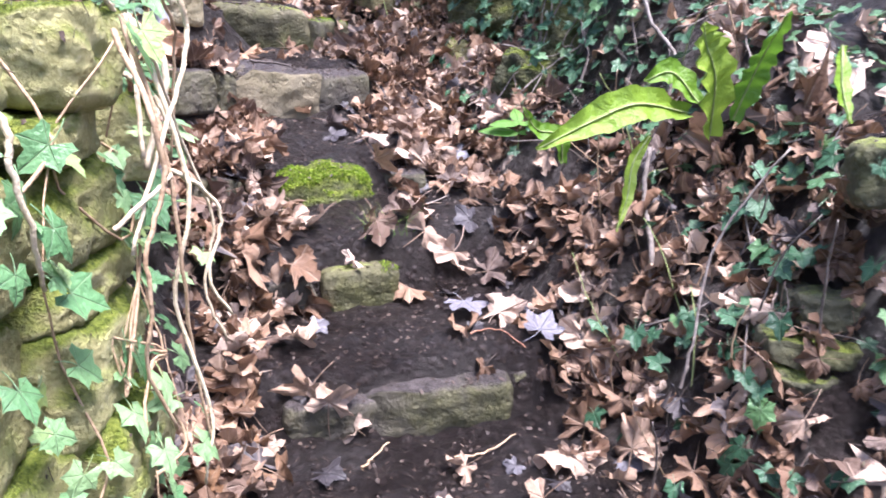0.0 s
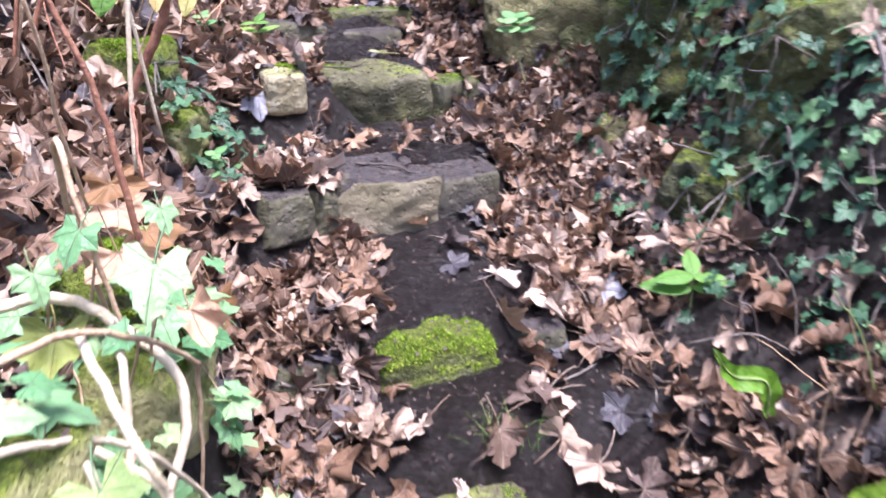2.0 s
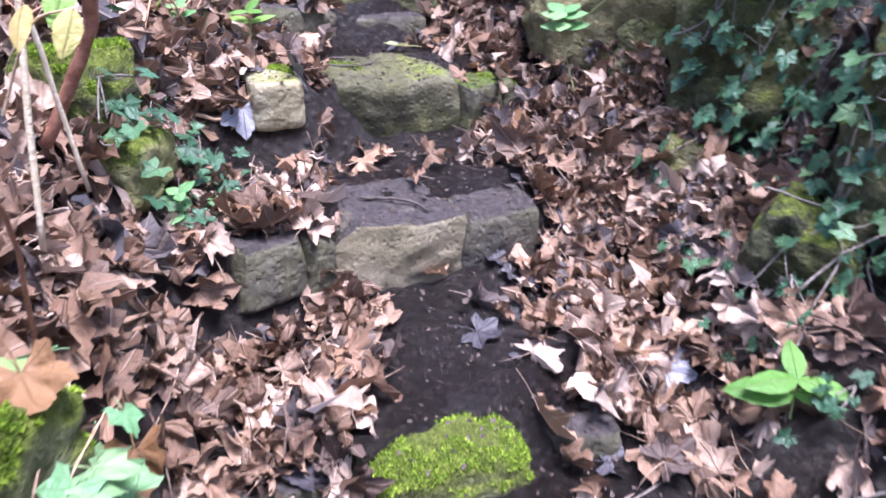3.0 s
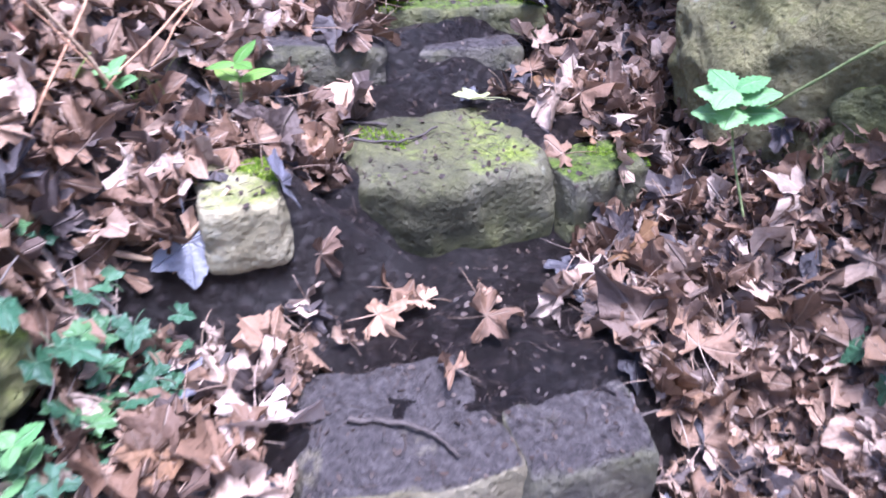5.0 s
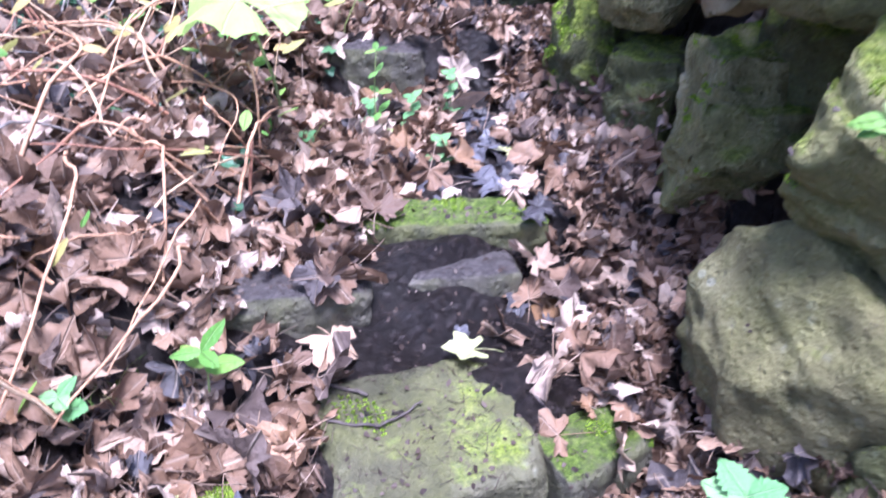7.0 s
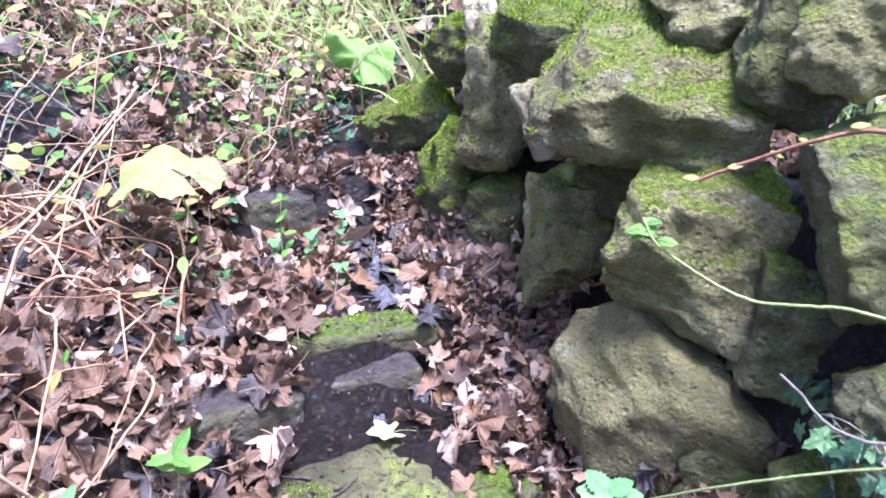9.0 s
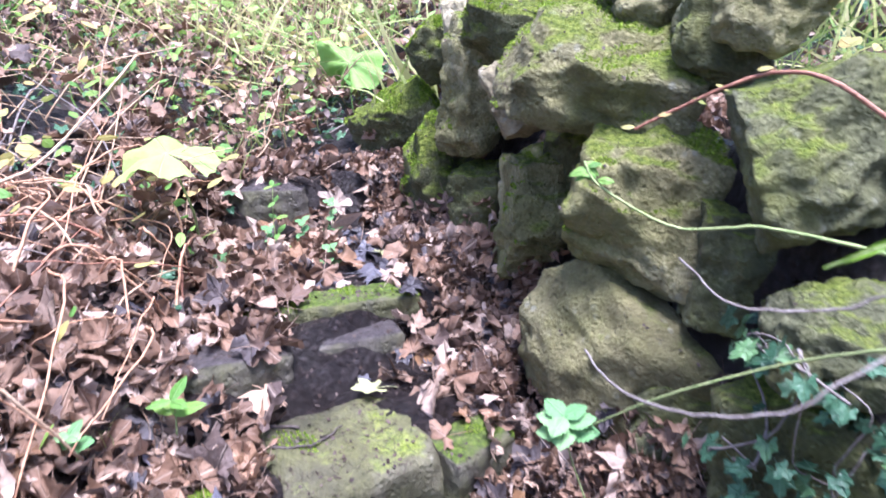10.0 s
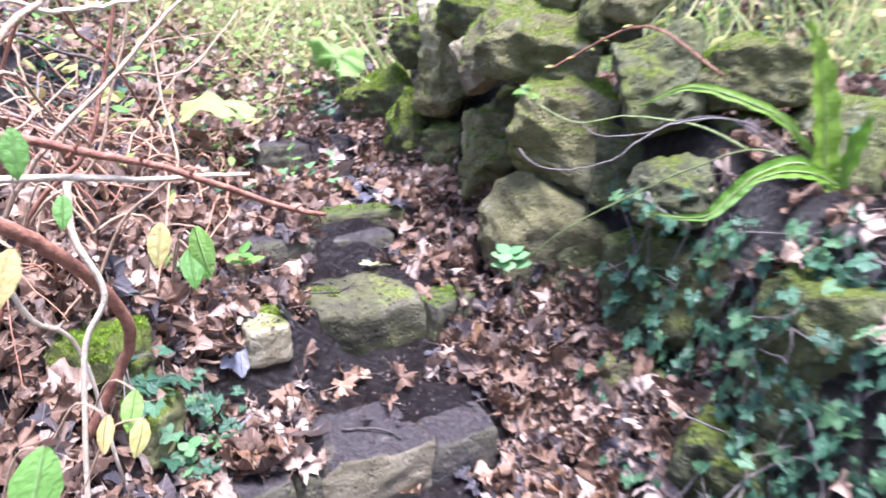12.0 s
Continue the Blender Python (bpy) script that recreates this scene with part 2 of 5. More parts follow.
def tube(points, radius, tip=0.4, sides=6):
    """Verts and faces of a tapering tube along points."""
    pts = [Vector(p) for p in points]
    verts, faces = [], []
    for i, p in enumerate(pts):
        d = (pts[min(i + 1, len(pts) - 1)] - pts[max(i - 1, 0)]).normalized()
        a = d.orthogonal().normalized() if i == 0 else (a - d * a.dot(d)).normalized()
        b = d.cross(a)
        r = radius * (1 + (tip - 1) * i / (len(pts) - 1))
        for k in range(sides):
            w = 2 * math.pi * k / sides
            verts.append(p + (a * math.cos(w) + b * math.sin(w)) * r)
    for i in range(len(pts) - 1):
        for k in range(sides):
            k2 = (k + 1) % sides
            faces.append((i * sides + k, i * sides + k2, (i + 1) * sides + k2, (i + 1) * sides + k))
    verts.append(pts[-1])
    for k in range(sides):
        faces.append(((len(pts) - 1) * sides + k, (len(pts) - 1) * sides + (k + 1) % sides, len(verts) - 1))
    return verts, faces


def joined(pieces):
    verts, faces = [], []
    for v, f in pieces:
        o = len(verts)
        verts += v
        faces += [tuple(i + o for i in g) for g in f]
    return verts, faces


def curve_through(points, steps=6, wobble=0.0, rng=random):
    """Points of a smooth line through the given points."""
    p = [Vector(q) for q in points]
    p = [p[0] * 2 - p[1]] + p + [p[-1] * 2 - p[-2]]
    out = []
    for i in range(1, len(p) - 2):
        for s in range(steps):
            t = s / steps
            out.append(0.5 * (2 * p[i] + (p[i + 1] - p[i - 1]) * t + (2 * p[i - 1] - 5 * p[i] + 4 * p[i + 1] - p[i + 2]) * t * t
                              + (3 * p[i] - p[i - 1] - 3 * p[i + 1] + p[i + 2]) * t ** 3))
    out.append(p[-2])
    if wobble:
        out = [q + Vector((rng.uniform(-1, 1), rng.uniform(-1, 1), rng.uniform(-1, 1))) * wobble for q in out]
    return out


# ---- the lie of the land ----
# each step: a place on its front edge, the edge's heading in degrees, the rise, how soft its brow is
STEPS = [
    (-0.06, 0.35, 5, 0.16, 0.10), (-0.06, 0.80, 8, 0.14, 0.08), (-0.06, 1.21, 12, 0.12, 0.05), (-0.24, 1.47, 30, 0.13, 0.05), (-0.25, 1.62, 42, 0.035, 0.22), (-0.33, 1.74, 42, 0.095, 0.05),
    (-0.39, 2.01, 42, 0.05, 0.22), (-0.48, 2.13, 42, 0.135, 0.05), (-0.57, 2.45, 50, 0.025, 0.1), (-0.62, 2.49, 52, 0.13, 0.05), (-0.78, 2.68, 60, 0.06, 0.04), (-0.80, 2.78, 56, 0.06, 0.04), (-1.15, 3.42, 32, 0.15, 0.05),
]


# the steps' stones: centre, half sizes, top, yaw, tilt
STEP_STONES = [
    [("worn step stone half buried in soil", -0.01, 1.275, 0.135, 0.085, 0.045, 0.664, 10, 3, STONE_STEP), ("", -0.215, 1.225, 0.085, 0.07, 0.04, 0.645, 16, 3, STONE_STEP), ("", 0.18, 1.33, 0.065, 0.06, 0.04, 0.665, 22, 2, STONE_STEP)],
    [("small step stone with thin moss", -0.20, 1.53, 0.085, 0.07, 0.04, 0.815, 24, 4, STONE_MOSSY), ("", -0.38, 1.455, 0.10, 0.07, 0.035, 0.808, 22, 4, STONE_STEP)],
    [("step stone under a bright green moss cushion", -0.325, 1.765, 0.132, 0.085, 0.085, 1.0, 28, 2, STONE_GREEN), ("", -0.545, 1.61, 0.07, 0.06, 0.06, 1.0, 36, 0, STONE_STEP), ("", -0.13, 1.90, 0.075, 0.06, 0.05, 0.975, 14, 3, STONE_STEP)],
    [("pale dressed step stone, muddy on top", -0.527, 2.147, 0.142, 0.105, 0.09, 1.245, 42, 11, STONE_TAN), ("", -0.695, 1.925, 0.068, 0.06, 0.04, 1.235, 54, 4, STONE_STEP), ("", -0.36, 2.275, 0.10, 0.095, 0.09, 1.232, 40, 8, STONE_STEP),
     ("", -0.625, 1.99, 0.026, 0.05, 0.06, 1.225, 50, 2, STONE_STEP)],
    [("thick step stone with mossy top", -0.665, 2.575, 0.15, 0.125, 0.09, 1.445, 45, 9, STONE_MOSSY), ("", -0.475, 2.715, 0.10, 0.09, 0.08, 1.412, 60, 8, STONE_RIDGE), ("", -0.805, 2.25, 0.055, 0.065, 0.032, 1.468, 46, 10, STONE_PALE)],
    [("low grey step stone among leaves", -0.952, 2.647, 0.12, 0.065, 0.045, 1.582, 45, 4, STONE_STEP), ("", -0.765, 2.89, 0.11, 0.075, 0.04, 1.553, 34, 4, STONE_STEP)],
    [("upper step ledge with a thin mossy edge", -0.845, 2.905, 0.225, 0.05, 0.03, 1.612, 29, 5, STONE_RIDGE)],
    [("dark low step stone under leaves", -1.25, 3.44, 0.13, 0.09, 0.05, 1.80, 12, 2, STONE_STEP)],
]


def smooth(x):
    x = np.clip(x, 0.0, 1.0)
    return x * x * (3 - 2 * x)


def lie(x, y):
    """The height of the ground at x, y (arrays)."""
    x, y = np.asarray(x, float), np.asarray(y, float)
    z = np.full(np.broadcast(x, y).shape, 0.16) + 0.10 * np.clip(y - 0.0, -0.6, 3.9) + 0.35 * np.clip(y + 0.6, -40, 0) * 0.6
    for px, py, heading, rise, brow in STEPS:
        a = radians(heading)
        d = -math.sin(a) * (x - px) + math.cos(a) * (y - py)
        along = np.abs(math.cos(a) * (x - px) + math.sin(a) * (y - py))
        soft = brow * (1 + 9 * np.clip(along - 0.16, 0, 0.45))
        z = z + rise * smooth(d / soft + 0.5)
    z = z + 0.27 * np.clip(y - 3.7, 0, 30)
    # soil trodden level with the tops, packed behind and between the stones
    for row in STEP_STONES:
        for _, px, py, hx, hy, hz, top, heading, tilt, _ in row:
            a = radians(heading)
            u = np.abs(math.cos(a) * (x - px) + math.sin(a) * (y - py))
            v = -math.sin(a) * (x - px) + math.cos(a) * (y - py)
            out = np.clip(u - hx * 1.15, 0, 9) * 0.9 + np.clip(v - hy * 1.3, 0, 9) * 0.55 + np.clip(-hy * 0.35 - v, 0, 9) * 4.0
            level = top - 0.014 + math.tan(radians(tilt)) * np.clip(v, -hy, hy)
            z = np.maximum(z, np.where(out < 0.25, level - out, -99.0))
    left = np.interp(y, [-2, 0.6, 0.95, 1.2, 1.5, 1.9, 2.2, 2.5, 2.9, 3.4, 4.0, 6.0], [-0.42, -0.42, -0.42, -0.45, -0.52, -0.74, -0.86, -0.95, -1.12, -1.40, -1.65, -2.6])
    right = np.interp(y, [-2, 0.5, 1.0, 1.4, 1.9, 2.4, 2.7, 2.9, 3.2, 3.45, 3.7, 4.2, 6.0], [0.45, 0.42, 0.33, 0.22, 0.07, -0.12, -0.36, -0.46, -0.62, -0.80, -0.98, -1.15, -1.9])
    lat = left - x
    amp = np.interp(y, [0, 0.9, 1.15, 1.5, 1.9, 2.3, 9], [0.72, 0.55, 0.42, 0.24, 0.16, 0.11, 0.16])
    run = np.interp(y, [0, 0.9, 1.2, 1.6, 9], [0.10, 0.12, 0.2, 0.22, 0.24])
    z = z + amp * smooth(lat / run) + 0.42 * np.clip(lat - 0.1, 0, 3.0) + 0.12 * np.clip(lat - 3.1, 0, 20)
    rat = x - right
    z = z + np.interp(y, [0, 0.9, 1.4, 2.4, 3.0, 3.6], [0.3, 0.26, 0.30, 0.16, 0.10, 0.05]) * smooth(rat / 0.24)
    top = np.interp(y, [0, 0.9, 1.3, 1.8, 2.3, 2.6, 3.2, 4.0, 6.0], [0.35, 0.35, 0.28, 0.35, 0.62, 0.62, 0.45, 0.25, 0.1])
    start = np.interp(y, [0, 0.9, 1.2, 1.8, 2.3, 3.2], [0.22, 0.22, 0.22, 0.28, 0.30, 0.18])
    z = z + top * smooth((rat - start) / 0.25) + np.interp(y, [2.3, 3.2], [0.55, 0.12]) * np.clip(rat - 0.7, 0, 5)
    return z


def axis(lo, hi, step, far):
    inner = list(np.arange(lo, hi, step))
    up, v, s = [], hi, step
    while v < far:
        up.append(v)
        s *= 1.16
        v += s
    down, v, s = [], lo, step
    while v > -far:
        s *= 1.16
        v -= s
        down.append(v)
    return np.array(down[::-1] + inner + up)


GX, GY = axis(-2.0, 0.9, 0.02, 300), axis(0.0, 4.2, 0.02, 300)
XX, YY = np.meshgrid(GX, GY)
ZZ = lie(XX, YY)
near = np.exp(-(np.maximum(np.abs(XX), np.abs(YY - 2)) / 12) ** 2)
for j in range(ZZ.shape[0]):
    for i in range(ZZ.shape[1]):
        p = (XX[j, i], YY[j, i], 0.0)
        ZZ[j, i] += (0.022 * fractal(p, 4.0, 3) + 0.013 * fractal(p, 20.0, 3)) * near[j, i] if near[j, i] > 0.01 else 0.5 * noise.noise(Vector(p) * 0.05)
W = len(GX)
GROUND_V = np.stack([XX.ravel(), YY.ravel(), ZZ.ravel()], 1)
GROUND_F = [(j * W + i, j * W + i + 1, (j + 1) * W + i + 1, (j + 1) * W + i) for j in range(len(GY) - 1) for i in range(W - 1)]
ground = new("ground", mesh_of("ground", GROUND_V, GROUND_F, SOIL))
tagged(ground, "dark damp bare soil on a stepped woodland slope", "ground", kind="structure")

SOLID_V, SOLID_F = [tuple(v) for v in GROUND_V], list(GROUND_F)


# ---- stones ----
def stone(name, parent, place, half, yaw, seed, material, boxy=3.0, cuts=7, rough=0.10, tilt=0.0, lean=0.0, detail=18, label="", chip=0.6, seated=False, ledge=0.0):
    """A rough quarried stone: a rounded block, chipped by planes, weathered by noise and by its beds."""
    rng = random.Random(seed)
    bm = bmesh.new()
    bmesh.ops.create_cube(bm, size=2.0)
    bmesh.ops.subdivide_edges(bm, edges=bm.edges[:], cuts=detail, use_grid_fill=True)
    planes = []
    for _ in range(cuts):
        n = Vector((rng.gauss(0, 1), rng.gauss(0, 1), rng.gauss(0, 0.8))).normalized()
        if seated:
            n.z = abs(n.z)
        reach = abs(n.x) + abs(n.y) + abs(n.z)
        planes.append((n, reach * rng.uniform(chip, chip + 0.26)))
    off = Vector((seed * 3.7, seed * 1.3, seed * 2.9))
    hx, hy, hz = half
    mean = (hx * hy * hz) ** (1 / 3)
    for v in bm.verts:
        c = v.co
        r = (abs(c.x) ** boxy + abs(c.y) ** boxy + abs(c.z) ** boxy) ** (-1 / boxy)
        c = c * r
        for n, d in planes:
            over = c.dot(n) - d
            if over > 0:
                c = c - n * over * 0.92
        q = Vector((c.x * hx, c.y * hy, c.z * hz))
        w = q / mean + off
        s = rough * mean
        k = fractal(w, 1.1, 2) * 0.9 + fractal(w, 3.2, 5) * 0.6
        ridge = 1 - abs(noise.noise(w * 2.2)) * 2.4
        bed = noise.noise(Vector((w.x * 0.6, w.y * 0.6, w.z * 5.0 + 0.8 * noise.noise(w * 1.5))))
        shelf = (w.z * 1.5 + w.x * 0.25 + 0.7 * noise.noise(w * 0.9)) % 1.0
        v.co = q + c.normalized() * s * (k + 0.4 * ridge + 0.25 * bed + ledge * (shelf - 0.5))
    me = bpy.data.meshes.new(name)
    bm.to_mesh(me)
    bm.free()
    me.materials.append(material)
    me.polygons.foreach_set("use_smooth", [True] * len(me.polygons))
    m = pose(*place, tilt, lean, yaw)
    ob = child(name, me, parent, m, label)
    o = len(SOLID_V)
    SOLID_V.extend(tuple(m @ v.co) for v in me.vertices)
    SOLID_F.extend(tuple(o + i for i in p.vertices) for p in me.polygons)
    return ob


def empty(name, label, category, group="", kind="", at=(0, 0, 0)):
    ob = new(name)
    ob.empty_display_size = 0.1
    return tagged(ob, label, category, group, kind)


# the boulder wall beside the upper steps: place, half sizes, yaw, tilt, lean, material
wall_east = empty("wall_east", "dry boulder wall, mossy on top, with darker stones below", "wall", kind="structure")
BOULDERS = [
    (-0.124, 2.836, 1.553, 0.220, 0.15, 0.150, -14, 8, 27, STONE_KHAKI), (-0.070, 2.860, 1.835, 0.190, 0.14, 0.155, -6, 12, 18, STONE_WALL),
    (-0.335, 3.150, 1.770, 0.130, 0.12, 0.140, 24, 0, -4, STONE_WALL), (-0.703, 3.534, 1.803, 0.105, 0.12, 0.165, 14, 0, 12, STONE_GREEN),
    (-0.527, 3.380, 1.710, 0.100, 0.10, 0.131, 9, 0, 0, STONE_GREY), (-0.921, 3.816, 1.926, 0.150, 0.13, 0.110, 17, 14, -26, STONE_GREEN),
    (-0.164, 2.947, 2.102, 0.205, 0.15, 0.105, -1, 28, 12, STONE_WALL), (-0.375, 3.040, 2.054, 0.068, 0.08, 0.085, 6, 0, -8, STONE_PALE),
    (-0.531, 3.398, 2.060, 0.105, 0.13, 0.176, 10, 0, 10, STONE_WALL), (-0.609, 3.545, 2.235, 0.050, 0.05, 0.085, 11, 0, -10, STONE_PALE),
    (-0.743, 3.725, 2.168, 0.080, 0.08, 0.100, 13, 0, -12, STONE_GREEN), (-0.315, 3.264, 2.230, 0.200, 0.13, 0.085, 3, 20, 14, STONE_GREEN),
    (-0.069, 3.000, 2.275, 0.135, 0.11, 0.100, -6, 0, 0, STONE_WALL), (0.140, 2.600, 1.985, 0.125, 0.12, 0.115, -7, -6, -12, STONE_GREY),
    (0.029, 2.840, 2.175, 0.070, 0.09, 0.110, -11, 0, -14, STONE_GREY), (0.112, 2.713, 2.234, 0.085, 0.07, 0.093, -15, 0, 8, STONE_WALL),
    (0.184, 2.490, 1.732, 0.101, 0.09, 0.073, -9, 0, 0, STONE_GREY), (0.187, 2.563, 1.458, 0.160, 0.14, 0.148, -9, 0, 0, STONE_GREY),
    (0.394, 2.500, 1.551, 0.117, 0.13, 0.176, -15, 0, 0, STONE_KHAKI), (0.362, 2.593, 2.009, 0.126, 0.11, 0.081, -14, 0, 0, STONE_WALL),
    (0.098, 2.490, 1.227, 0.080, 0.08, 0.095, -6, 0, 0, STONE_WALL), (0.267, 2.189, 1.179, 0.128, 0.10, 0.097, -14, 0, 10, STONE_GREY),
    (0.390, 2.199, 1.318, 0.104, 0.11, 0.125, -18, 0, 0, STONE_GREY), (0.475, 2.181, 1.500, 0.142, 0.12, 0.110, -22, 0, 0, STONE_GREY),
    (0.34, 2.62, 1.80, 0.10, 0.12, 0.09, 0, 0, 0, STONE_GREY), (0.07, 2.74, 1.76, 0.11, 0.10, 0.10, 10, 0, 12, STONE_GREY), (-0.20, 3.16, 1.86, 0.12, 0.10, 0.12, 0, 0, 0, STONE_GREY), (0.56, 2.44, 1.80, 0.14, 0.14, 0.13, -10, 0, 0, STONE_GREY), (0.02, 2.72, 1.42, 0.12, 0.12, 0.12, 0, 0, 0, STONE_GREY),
]
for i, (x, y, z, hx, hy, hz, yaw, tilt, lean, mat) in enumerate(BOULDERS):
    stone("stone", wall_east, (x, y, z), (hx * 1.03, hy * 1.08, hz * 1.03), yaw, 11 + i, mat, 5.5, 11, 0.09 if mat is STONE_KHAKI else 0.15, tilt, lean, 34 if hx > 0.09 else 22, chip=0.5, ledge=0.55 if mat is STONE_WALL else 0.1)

wall_low = empty("wall_south", "low stacked wall of thin dark stones", "wall", kind="structure")
for i, (x, y, z, hx, hy, hz) in enumerate([
    (0.590, 1.00, 0.710, 0.085, 0.08, 0.030), (0.585, 1.01, 0.772, 0.078, 0.08, 0.024), (0.600, 1.02, 0.822, 0.088, 0.08, 0.018), (0.690, 0.97, 0.640, 0.060, 0.07, 0.032),
    (0.645, 0.98, 1.095, 0.050, 0.06, 0.045), (0.575, 1.00, 0.640, 0.070, 0.07, 0.032), (0.700, 1.00, 0.735, 0.050, 0.07, 0.040), (0.690, 1.02, 0.815, 0.060, 0.07, 0.030),
    (0.640, 1.05, 0.875, 0.080, 0.07, 0.026), (0.600, 0.95, 0.570, 0.100, 0.09, 0.040), (0.700, 0.93, 0.560, 0.060, 0.07, 0.035),
]):
    stone("stone", wall_low, (x, y, z), (hx, hy, hz), -24 + 11 * (i % 3), 71 + i, STONE_LOW, 7, 7, 0.12)

wall_west = empty("wall_west", "mossy sunlit rubble wall hung with ivy", "wall", kind="structure")
for i, (x, y, z, hx, hy, hz, mat) in enumerate([
    (-0.49, 0.80, 1.253, 0.10, 0.09, 0.063, STONE_WEST), (-0.48, 0.76, 1.165, 0.09, 0.10, 0.027, STONE_WEST), (-0.485, 0.77, 1.078, 0.08, 0.12, 0.056, STONE_WEST),
    (-0.48, 0.77, 0.99, 0.08, 0.13, 0.034, STONE_WEST), (-0.47, 0.76, 0.895, 0.08, 0.14, 0.070, STONE_WEST), (-0.45, 0.76, 0.77, 0.09, 0.15, 0.070, STONE_WEST),
    (-0.49, 0.50, 1.22, 0.10, 0.15, 0.06, STONE_WEST), (-0.48, 0.50, 1.08, 0.09, 0.15, 0.07, STONE_WEST), (-0.47, 0.48, 0.93, 0.09, 0.16, 0.07, STONE_WEST),
    (-0.46, 0.48, 0.78, 0.10, 0.16, 0.08, STONE_WEST), (-0.46, 0.62, 0.62, 0.10, 0.2, 0.08, STONE_WEST), (-0.50, 0.20, 1.0, 0.12, 0.16, 0.16, STONE_WEST),
    (-0.48, 0.20, 0.65, 0.12, 0.18, 0.18, STONE_WEST), (-0.64, 1.27, 1.24, 0.07, 0.08, 0.07, STONE_GREEN), (-0.585, 1.20, 1.13, 0.08, 0.10, 0.08, STONE_WEST),
    (-0.975, 1.89, 1.47, 0.085, 0.08, 0.085, STONE_GREEN), (-0.93, 1.86, 1.36, 0.10, 0.08, 0.06, STONE_WEST),
]):
    stone("stone", wall_west, (x, y, z), (hx, hy, hz), 5, 131 + i, mat, 6, 9, 0.14)

for k, row in enumerate(STEP_STONES):
    step = empty("stone_step", row[0][0], "step", "stone steps up the slope")
    for i, (_, x, y, hx, hy, hz, ztop, yaw, tilt, mat) in enumerate(row):
        soft = mat is STONE_GREEN
        stone("stone", step, (x, y, ztop - hz - 0.02), (hx * 1.05, hy * 1.05, hz + 0.02), yaw, 201 + 10 * k + i, mat, 3.6 if soft else 8.0, 8, 0.085 if soft else 0.06, tilt, (5 * i + 4 * k) % 7 - 3, detail=28, chip=0.66 if soft else 0.74, seated=True)

TREE = BVHTree.FromPolygons(SOLID_V, SOLID_F)


def drop_on(x, y, top=4.0):
    hit = TREE.ray_cast(Vector((x, y, top)), Vector((0, 0, -1)))
    return hit[0], hit[1]


# ---- leaves ----
def lobed(lobes, notch, inner=0.55, shoulder=0.8, spread=0.30):
    """A flat lobed leaf, its stalk end at the origin and its tip along y: verts, faces, vein weights."""
    ring = []
    for k, (ang, r) in enumerate(lobes):
        gap = lobes[k + 1][0] - ang if k < len(lobes) - 1 else ang - lobes[k - 1][0]
        ring += [(ang - gap * spread, r * shoulder, 0.15), (ang - gap * spread * 0.45, r * (0.35 + 0.62 * shoulder), 0.35), (ang, r, 1.0),
                 (ang + gap * spread * 0.5, r * (0.35 + 0.6 * shoulder), 0.35), (ang + gap * spread, r * shoulder * 0.97, 0.15)]
        if k < len(lobes) - 1:
            ring.append((ang + gap / 2, min(r, lobes[k + 1][1]) * notch, 0.0))
    cy = 0.35
    verts, vein = [(0.0, cy, 0.0)], [1.0]
    for f in (inner, 1.0):
        for a, r, w in ring:
            verts.append((math.sin(radians(a)) * r * f, cy + math.cos(radians(a)) * r * f, 0.0))
            vein.append(w)
    n = len(ring)
    faces = []
    for i in range(n - 1):
        faces.append((0, 1 + i, 2 + i))
        faces.append((1 + i, 1 + n + i, 2 + n + i, 2 + i))
    return np.array(verts), faces, np.array(vein)


def toothed(tips, notch=0.74, inner=0.55):
    """A broad five-lobed leaf with toothed lobes, laid out as lobed() does."""
    ring = []
    for k, (ang, r) in enumerate(tips):
        left = ang - (tips[k - 1][0] if k else ang - 50)
        right = (tips[k + 1][0] if k < len(tips) - 1 else ang + 50) - ang
        ring += [(ang - left * 0.36, r * 0.80, 0.1), (ang - left * 0.24, r * 0.82, 0.2), (ang - left * 0.15, r * 0.95, 0.3), (ang, r * 1.06, 1.0),
                 (ang + right * 0.13, r * 0.94, 0.3), (ang + right * 0.26, r * 0.83, 0.2), (ang + right * 0.35, r * 0.82, 0.1)]
        if k < len(tips) - 1:
            ring.append((ang + right / 2, min(r, tips[k + 1][1]) * notch, 0.0))
    cy = 0.35
    verts, vein = [(0.0, cy, 0.0)], [1.0]
    for f in (inner, 1.0):
        for a, r, w in ring:
            verts.append((math.sin(radians(a)) * r * f, cy + math.cos(radians(a)) * r * f, 0.0))
            vein.append(w)
    n = len(ring)
    faces = []
    for i in range(n - 1):
        faces.append((0, 1 + i, 2 + i))
        faces.append((1 + i, 1 + n + i, 2 + n + i, 2 + i))
    return np.array(verts), faces, np.array(vein)


SYCAMORE = toothed([(-118, 0.72), (-58, 0.95), (0, 1.03), (58, 0.95), (118, 0.72)])


def coarse(shape):
    """The same leaf with its outline alone, for leaves far off."""
    v, _, a = shape
    n = (len(v) - 1) // 2
    pick = list(range(1 + n, 1 + 2 * n, 2))
    return np.vstack([v[:1], v[pick]]), [(0, i, i + 1) for i in range(1, len(pick))], np.concatenate([a[:1], a[pick]])


IVY_LEAF = lobed([(-125, 0.72), (-62, 0.80), (0, 1.1), (62, 0.80), (125, 0.72)], 0.72, 0.55, 0.78, 0.28)


